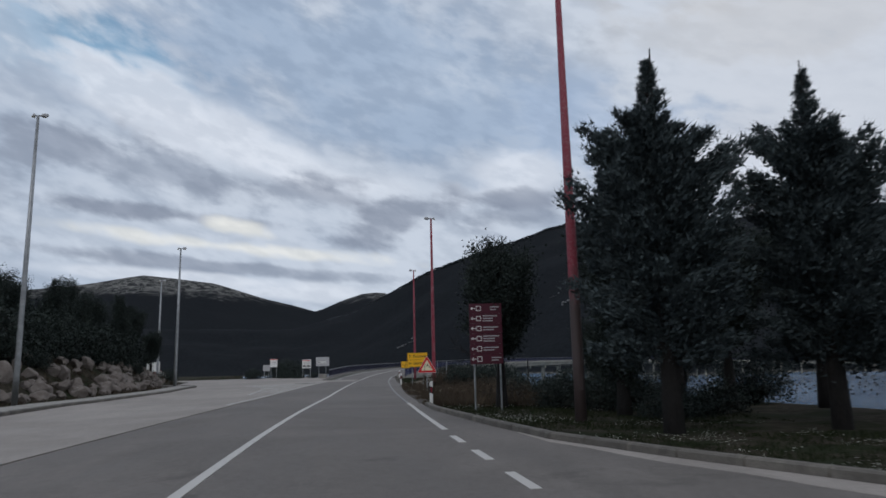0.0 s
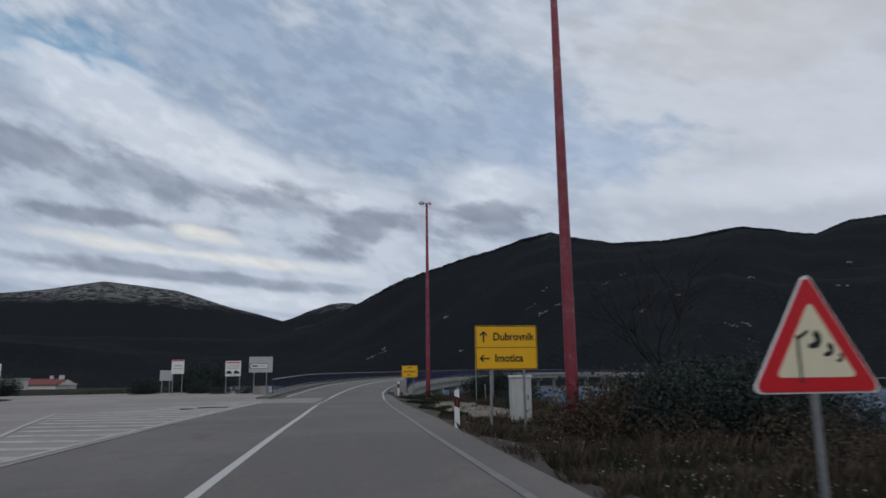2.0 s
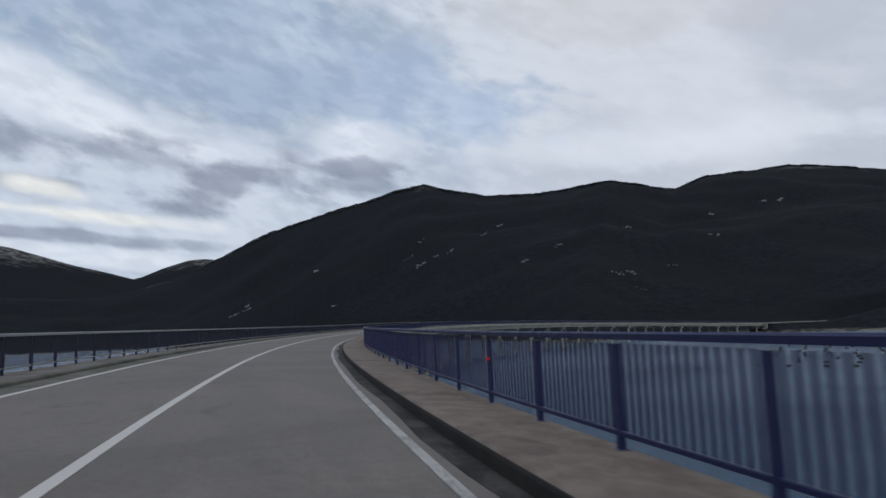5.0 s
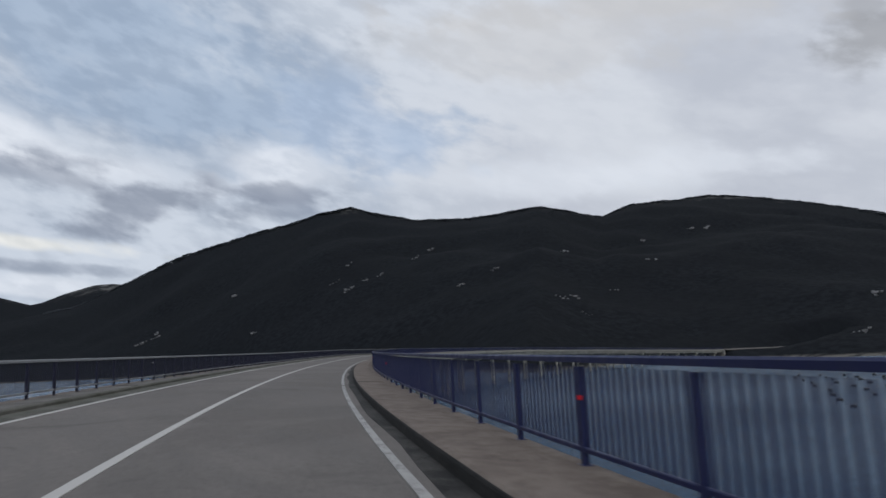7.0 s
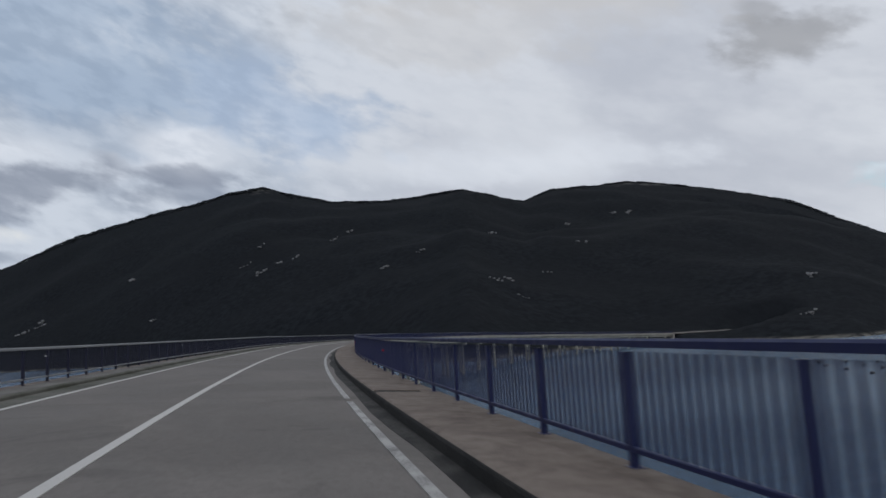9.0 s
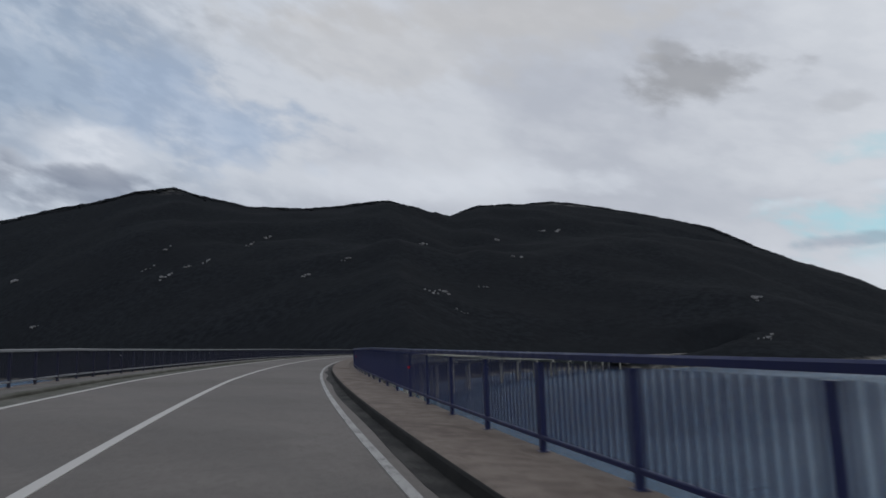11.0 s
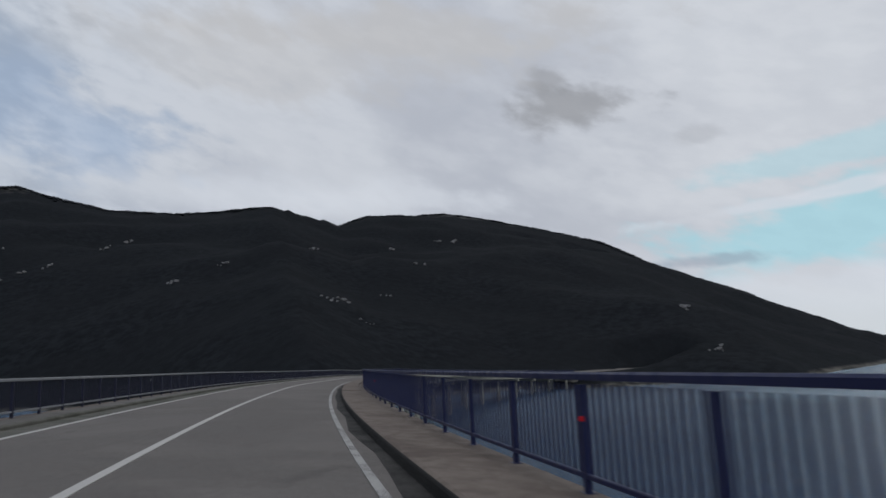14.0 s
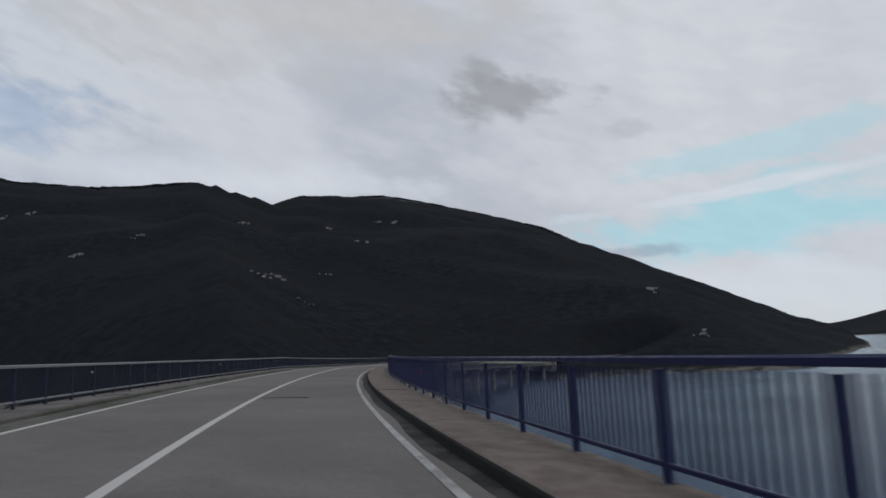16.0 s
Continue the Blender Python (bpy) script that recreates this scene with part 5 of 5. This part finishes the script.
def bare_tree(x, y):
    r = np.random.default_rng(31)
    t = thing("bare_tree", Matrix.Translation(ground_at(x, y, 0.1)), "leafless dark shrub tree with fine twigs", "tree")
    wood = Shape()

    def grow(p, d, ln, rad, depth):
        q = p + d * ln
        wood.tube([p, p.lerp(q, 0.5) + Vector(r.normal(0, ln * 0.05, 3)), q], [rad, rad * 0.8, rad * 0.55], 5, False)
        if depth:
            for _ in range(3):
                e = (d + Vector(r.normal(0, 0.38, 3))).normalized()
                grow(q, e, ln * r.uniform(0.55, 0.85), rad * 0.55, depth - 1)

    for _ in range(4):
        grow(Vector((0, 0, 0)), Vector((r.normal(0, 0.16), r.normal(0, 0.16), 1)).normalized(), 1.9, 0.055, 4)
    part("bough", wood, BARK, t)


bare_tree(11.9, 57.5)


def tufts(name, count, area, height, mat, seed, label, blades=6, width=0.012, keep=None):
    """Grass as one object: blades in tufts over a stretch of verge (way, side)."""
    r = np.random.default_rng(seed)
    s = r.uniform(area[0], area[1], count)
    l0 = np.array([verge_l(q) for q in s]) if area[2] == "verge" else np.full(count, float(area[2]))
    l = l0 + 0.12 + (r.uniform(0, 1, count) ** (1.4 if area[2] == "verge" else 1.0)) * area[3]
    h = np.interp(s, SS, _h)
    x, y = np.interp(s, SS, _x) + np.cos(h) * l, np.interp(s, SS, _y) + np.sin(h) * l
    clump = fractal(x, y, 0.55, 3, 7.0)
    ok = clump > -0.25
    if keep is not None:
        ok &= keep(s, l)
    x, y = x[ok], y[ok]
    z = land_height(x, y)
    n = len(x)
    a = r.uniform(0, 6.283, (n, blades))
    ht = height * r.uniform(0.4, 1.2, (n, blades)) * np.clip(0.75 + clump[ok][:, None], 0.4, 1.5)
    bx, by = x[:, None] + r.normal(0, 0.05, (n, blades)), y[:, None] + r.normal(0, 0.05, (n, blades))
    lean = r.uniform(0.1, 0.65, (n, blades)) * ht
    wx, wy = -np.sin(a) * width, np.cos(a) * width
    zz = z[:, None] + np.zeros_like(a)
    q = np.stack([np.stack([bx - wx, by - wy, zz - 0.03], -1), np.stack([bx + wx, by + wy, zz - 0.03], -1), np.stack([bx + np.cos(a) * lean * 0.5 + wx * 0.7, by + np.sin(a) * lean * 0.5 + wy * 0.7, zz + ht * 0.65], -1), np.stack([bx + np.cos(a) * lean, by + np.sin(a) * lean, zz + ht], -1)], 2)
    ob = new(name, leaf_mesh(name, [q.reshape(-1, 4, 3)], mat))
    return tagged(ob, label, "grass", kind="stuff")


def off_gravel(s, l):
    lay_by = (s > 62) & (s < 79.5) & (l > 4.0 + 0.4 * np.sin(s)) & (l < 6.9 + 0.5 * np.sin(s * 1.3))
    strip_ = (s > 36) & (s < 42) & (l > 3.6 + 0.3 * np.sin(s * 1.7)) & (l < 4.4 + 0.4 * np.sin(s * 1.1))
    return ~(lay_by | strip_)


tufts("verge_grass", 9000, (-4, 27, "verge", 9.0), 0.10, GRASS, 41, "short green verge grass behind the kerb", 6, 0.008)
tufts("verge_grass", 15000, (24, 88, "verge", 8.0), 0.14, GRASS, 42, "patchy green grass along the road edge", 6, 0.008, off_gravel)
tufts("dry_grass", 5200, (25, 60, "verge", 9.0), 0.32, DRYGRASS, 43, "tall dry brown grass on the verge", 7, 0.008, off_gravel)
tufts("dry_grass", 3200, (60, 90, 4.6, 7.5), 0.27, DRYGRASS, 44, "tall dry brown grass before the shore shrubs", 7, 0.008, off_gravel)
tufts("verge_grass", 5200, (58, 84, "verge", 5.2), 0.10, GRASS, 46, "low green grass between road edge and gravel", 6, 0.008, off_gravel)
tufts("verge_grass", 6500, (24, 50, "verge", 5.6), 0.12, GRASS, 47, "low green grass on the verge after the kerb", 6, 0.008, off_gravel)
tufts("dry_grass", 1300, (61, 80, 3.8, 8.0), 0.09, DRYGRASS, 48, "sparse short dry grass growing through the gravel", 6, 0.007)
tufts("bank_grass", 3500, (30, 84, -26, 8.0), 0.3, DRYGRASS, 45, "dry grass between the stones of the bank", 6, 0.01, lambda s, l: l < np.interp(s, [30, 52, 67, 84], [-15, -16.5, -19, -24]))


def daisies(count, s0, s1, l0, l1, seed, lift=0.0):
    r = np.random.default_rng(seed)
    quads = []
    s, l = r.uniform(s0, s1, count), r.uniform(l0, l1, count)
    h = np.interp(s, SS, _h)
    x, y = np.interp(s, SS, _x) + np.cos(h) * l, np.interp(s, SS, _y) + np.sin(h) * l
    ok = (fractal(x, y, 0.6, 3, 2.0) > 0.0) & (l > np.array([verge_l(q) for q in s]) + 0.25)
    x, y = x[ok], y[ok]
    z = land_height(x, y) + r.uniform(0.05, 0.14, len(x)) + lift
    w = r.uniform(0.007, 0.015, len(x))
    t = r.normal(0, 0.3, (len(x), 2))
    for a0 in (0.0, 0.785):
        p = [np.stack([x + w * math.cos(a0 + k * 1.5708), y + w * math.sin(a0 + k * 1.5708), z + w * (t[:, 0] * math.cos(a0 + k * 1.5708) + t[:, 1] * math.sin(a0 + k * 1.5708))], -1) for k in range(4)]
        quads.append(np.stack(p, 1))
    tagged(new("daisies", leaf_mesh("daisies", quads, PETAL)), "small white daisies scattered in the verge grass", "flowers", kind="stuff")


daisies(9500, 4, 26, 3.0, 10.0, 51)
daisies(1500, 38, 60, 2.6, 6.0, 52, 0.12)
daisies(400, 76, 87, 3.0, 7.0, 53)

# gravel lay-by
def gravel_patch(s0, s1, l0, l1, seed, label):
    """Bare ground with a ragged outline, following the verge."""
    n, m = int((s1 - s0) * 2.6), int((l1 - l0) * 5)
    s, l = np.meshgrid(np.linspace(s0 - 1, s1 + 1, n), np.linspace(l0 - 0.6, l1 + 0.6, m), indexing="ij")
    h = np.interp(s, SS, _h)
    x, y = np.interp(s, SS, _x) + np.cos(h) * l, np.interp(s, SS, _y) + np.sin(h) * l
    f = (s - s0) / (s1 - s0)
    mid = l0 + (l1 - l0) * (0.52 - 0.16 * f)
    out = np.abs(l - mid) / ((l1 - l0) * (0.52 - 0.22 * f)) + np.abs(f - 0.45) ** 3 * 6 + 0.40 * fractal(x, y, 0.55, 4, seed)
    z = land_height(x.ravel(), y.ravel()).reshape(x.shape) + 0.045 * (1.0 - out) + 0.012 * fractal(x, y, 3.0, 2, 5.0)
    v = np.stack([x, y, z], -1).reshape(-1, 3)
    q4 = [(i * m + j, i * m + j + 1, (i + 1) * m + j + 1, (i + 1) * m + j) for i in range(n - 1) for j in range(m - 1) if out[i, j] < 1.1]
    used = sorted({k for q in q4 for k in q})
    num = {k: i for i, k in enumerate(used)}
    solid("gravel_patch", Shape().add([v[k] for k in used], [tuple(num[k] for k in q) for q in q4]), GRAVEL, label, "gravel", "structure", smooth=True)


gravel_patch(60.5, 80.0, 3.75, 8.2, 3.0, "bare pale gravel lay-by beside the road")
gravel_patch(35.5, 42.5, 3.4, 4.6, 6.0, "strip of bare pale earth on the verge")


def stone_mesh(seed, name="boulder", mat=ROCK):
    r = np.random.default_rng(seed)
    bm = bmesh.new()
    bmesh.ops.create_icosphere(bm, subdivisions=3, radius=0.55)
    o = Vector(r.uniform(-9, 9, 3))
    cuts = [(Vector(r.normal(0, 1, 3)).normalized(), r.uniform(0.27, 0.46)) for _ in range(13)]
    for v in bm.verts:
        for nrm, d in cuts:
            over = v.co.dot(nrm) - d
            if over > 0:
                v.co -= nrm * over * 0.94
        v.co += v.co.normalized() * (noise.noise(v.co * 3.1 + o) * 0.06 + noise.noise(v.co * 9.0 + o) * 0.03)
    me = bpy.data.meshes.new(name)
    bm.to_mesh(me)
    bm.free()
    me.materials.append(mat)
    return me


stones = [stone_mesh(k) for k in range(60, 66)]


def boulder(x, y, size, k, label, group, sink=0.22, z=None):
    ob = new("boulder", stones[k % 6])
    zz = gz(x, y) if z is None else z
    ob.matrix_world = Matrix.Translation((x, y, zz + size[2] * (0.5 - sink))) @ Matrix.Rotation(k * 1.7, 4, "Z") @ Matrix.Diagonal((*size, 1))
    return tagged(ob, label, "rock", group)


rng = np.random.default_rng(7)
for q in range(230):
    s = rng.uniform(30, 78)
    l = float(np.interp(s, [30, 52, 67, 78], [-18.9, -18.6, -20.4, -23.5])) - abs(rng.normal(0, 2.2))
    p = on(s, l)
    w = rng.uniform(0.3, 1.25) * (1.15 if 30 < s < 62 else 0.75)
    boulder(p.x, p.y, (w * rng.uniform(0.7, 1.2), w, w * rng.uniform(0.6, 1.15)), q, "weathered pale limestone boulder on the bank", "boulders on the bank", 0.25)
for q in range(46):
    s = rng.uniform(62, 88)
    p = on(s, rng.uniform(11.0, 16.0))
    w = rng.uniform(0.2, 0.6)
    boulder(p.x, p.y, (w, w * 1.2, w * 0.6), q, "pale limestone rock at the water's edge", "shore rocks", 0.25)

# shell-farm floats in the bay
buoy = thing("buoy", Matrix.Translation((*swollen(113, 195), WATER_Z)), "black barrel float lying on the water", "buoy", "floats of the shell farm")
part("barrel", Shape().tube([(-0.55, 0, 0.12), (-0.5, 0, 0.12), (-0.2, 0, 0.12), (0.2, 0, 0.12), (0.5, 0, 0.12), (0.55, 0, 0.12)], [0.2, 0.31, 0.34, 0.34, 0.31, 0.2], 12), BLACK, buoy, smooth=True)
part("rope_lug", Shape().tube([(0, 0.02, 0.42), (0, 0.02, 0.52), (0.06, 0.02, 0.55)], 0.025, 6), DARKSTEEL, buoy)
for row in range(9):
    for q in range(11):
        if (row, q) == (0, 0):
            continue
        x = 113 + row * 9.5 + q * 2.3 + rng.normal(0, 0.7)
        y = 195 + row * 7.5 - q * 5.6 + rng.normal(0, 0.7)
        x, y = swollen(x, y)
        copy_thing(buoy, Matrix.Translation((x, y, WATER_Z + rng.uniform(-0.05, 0.05))) @ Matrix.Rotation(rng.uniform(0, 3.14), 4, "Z"))


# houses over the water
TILE = mottled("roof_tiles", (0.15, 0.034, 0.030), (0.21, 0.060, 0.048), 1.5, 12.0, 0.85)
RENDERED = mottled("white_render", (0.55, 0.53, 0.50), (0.66, 0.64, 0.61), 0.6, 14.0, 0.85)
PANE = plain("window_pane", (0.03, 0.035, 0.04), 0.15)


def house(x, y, w, d, h, turn, label, ground=None, flat_top=False):
    z = max(gz(x, y), WATER_Z) if ground is None else ground
    ob = thing("house", Matrix.Translation((x, y, z)) @ Matrix.Rotation(radians(turn), 4, "Z"), label, "house", "houses on the far shore")
    part("wall", Shape().box((0, 0, h / 2 - 1), (w, d, h + 2)), RENDERED, ob)
    e = 0.4
    roof = Shape().add([(-w / 2 - e, -d / 2 - e, h), (w / 2 + e, -d / 2 - e, h), (w / 2 + e, d / 2 + e, h), (-w / 2 - e, d / 2 + e, h), (-w / 2 - e, 0, h + d * 0.22), (w / 2 + e, 0, h + d * 0.22)], [(0, 1, 5, 4), (2, 3, 4, 5), (1, 2, 5), (3, 0, 4), (3, 2, 1, 0)])
    if flat_top:
        part("roof", Shape().box((0, 0, h + 0.1), (w + 0.5, d + 0.5, 0.22)), GREYBOARD, ob)
    else:
        part("roof", roof, TILE, ob)
        for sx in (-1, 1):
            tri_ = [(sx * (w / 2 + 0.42), -d / 2, h - 0.1), (sx * (w / 2 + 0.42), d / 2, h - 0.1), (sx * (w / 2 + 0.42), 0, h + d * 0.20)]
            inner = [(sx * (w / 2 - 0.05), p[1], p[2]) for p in tri_]
            part("gable", Shape().add(tri_ + inner, [(0, 1, 2), (5, 4, 3), (0, 3, 4, 1), (1, 4, 5, 2), (2, 5, 3, 0)]), RENDERED, ob)
        part("chimney", Shape().box((w * 0.25, d * 0.1, h + d * 0.22), (0.7, 0.7, 1.6)), RENDERED, ob)
    n = max(2, int(w / 3))
    for fl in range(max(1, int(h / 2.8))):
        for k in range(n):
            win = part("window", Shape().box((-w / 2 + (k + 0.5) * w / n, -d / 2 - 0.01, 1.5 + 2.8 * fl), (1.0, 0.06, 1.3)), PANE, ob)
            part("sill", Shape().box((-w / 2 + (k + 0.5) * w / n, -d / 2 - 0.06, 0.82 + 2.8 * fl), (1.2, 0.2, 0.08)), RENDERED, win)
    return ob


house(-50.5, 195.3, 8.0, 5, 4.2, -32, "small white house with a red tiled roof by the water", -3.3)
house(-53.7, 181.7, 5.4, 4.0, 3.3, -8, "low white flat-roofed outbuilding with a dark window", -1.3, True)
house(-67.9, 240.5, 9, 6, 4.0, -10, "low white house with a red tiled roof by the water", -2.9)

# pale rock outcrops on the mountain side
crags = [stone_mesh(k, "crag", BLEACHED) for k in range(70, 74)]
OUTCROPS = [(320, 869), (338, 866), (331, 951), (403, 905), (470, 984), (386, 701), (349, 703), (299, 917), (294, 858), (344, 541), (362, 551), (435, 580), (529, 626), (848, 844), (222, 1111), (127, 1169), (108, 1166), (865, 831), (201, 911), (341, 513), (512, 405), (722, 826), (482, 705), (223, 1123), (128, 1187), (415, 363)]
for q, (x, y) in enumerate(OUTCROPS):
    x, y = swollen(x, y)
    r = np.random.default_rng(200 + q)
    crag = thing("rock_outcrop", Matrix.Translation((x, y, gz(x, y))), "pale bare limestone outcrop among dark scrub", "rock", "outcrops on the mountain")
    for k in range(int(r.integers(4, 9))):
        px, py = r.normal(0, 3.4), r.normal(0, 2.2)
        w = r.uniform(0.9, 2.9) * (1.6 if q == 0 else 1.0) * math.hypot(x - 30, y - 180) / 900
        ob = new("crag", crags[(q + k) % 4])
        ob.parent = crag
        ob.matrix_local = Matrix.Translation((px, py, gz(x + px, y + py) - gz(x, y) + w * 0.45)) @ Matrix.Rotation(r.uniform(0, 6.28), 4, "Z") @ Matrix.Diagonal((w * 1.8, w * 1.1, w * 1.1, 1))


# scrub on the hills: irregular low clumps, one object
def hill_scrub(count, seed):
    r = np.random.default_rng(seed)
    az = np.radians(r.uniform(-2, 84, count))
    deg = np.degrees(az)
    r0, r1 = np.interp(deg, HILL_AZ, SHORE_R), np.interp(deg, HILL_AZ, CREST_R)
    t = r.normal(1.0, 0.02, count)
    rr = r0 + (r1 - r0) * t
    x, y = swollen(BAY[0] + np.sin(az) * rr, BAY[1] + np.cos(az) * rr)
    z = land_height(x, y)
    ok = z > WATER_Z + 1.5
    x, y, z, rr = x[ok], y[ok], z[ok], rr[ok]
    n = len(x)
    w = r.uniform(1.0, 2.8, n) * np.clip(rr / 900, 0.7, 1.5)
    unit = np.array([(1, 0, 0.1), (0.3, 0.95, 0.2), (-0.8, 0.6, 0.1), (-0.8, -0.6, 0.25), (0.3, -0.95, 0.1), (0.1, 0.1, 0.75)])
    v = unit[None] * r.uniform(0.65, 1.35, (n, 6, 1)) * w[:, None, None]
    ridge = np.exp(-((t[ok] - 1.0) / 0.06) ** 2)
    v[:, :, 2] *= (r.uniform(0.16, 0.30, n) + 0.5 * ridge)[:, None]
    v += np.stack([x, y, z - 0.25], -1)[:, None]
    f = np.array([(0, 1, 5), (1, 2, 5), (2, 3, 5), (3, 4, 5), (4, 0, 5)])
    faces = (np.arange(n)[:, None, None] * 6 + f[None]).reshape(-1, 3)
    me = bpy.data.meshes.new("scrub")
    me.vertices.add(n * 6)
    me.vertices.foreach_set("co", v.reshape(-1))
    me.loops.add(faces.size)
    me.loops.foreach_set("vertex_index", faces.ravel())
    me.polygons.add(len(faces))
    me.polygons.foreach_set("loop_start", np.arange(len(faces)) * 3)
    me.update(calc_edges=True)
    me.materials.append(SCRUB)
    tagged(new("scrub", me), "dark evergreen scrub covering the mountain sides", "scrub", kind="stuff")


hill_scrub(16000, 77)
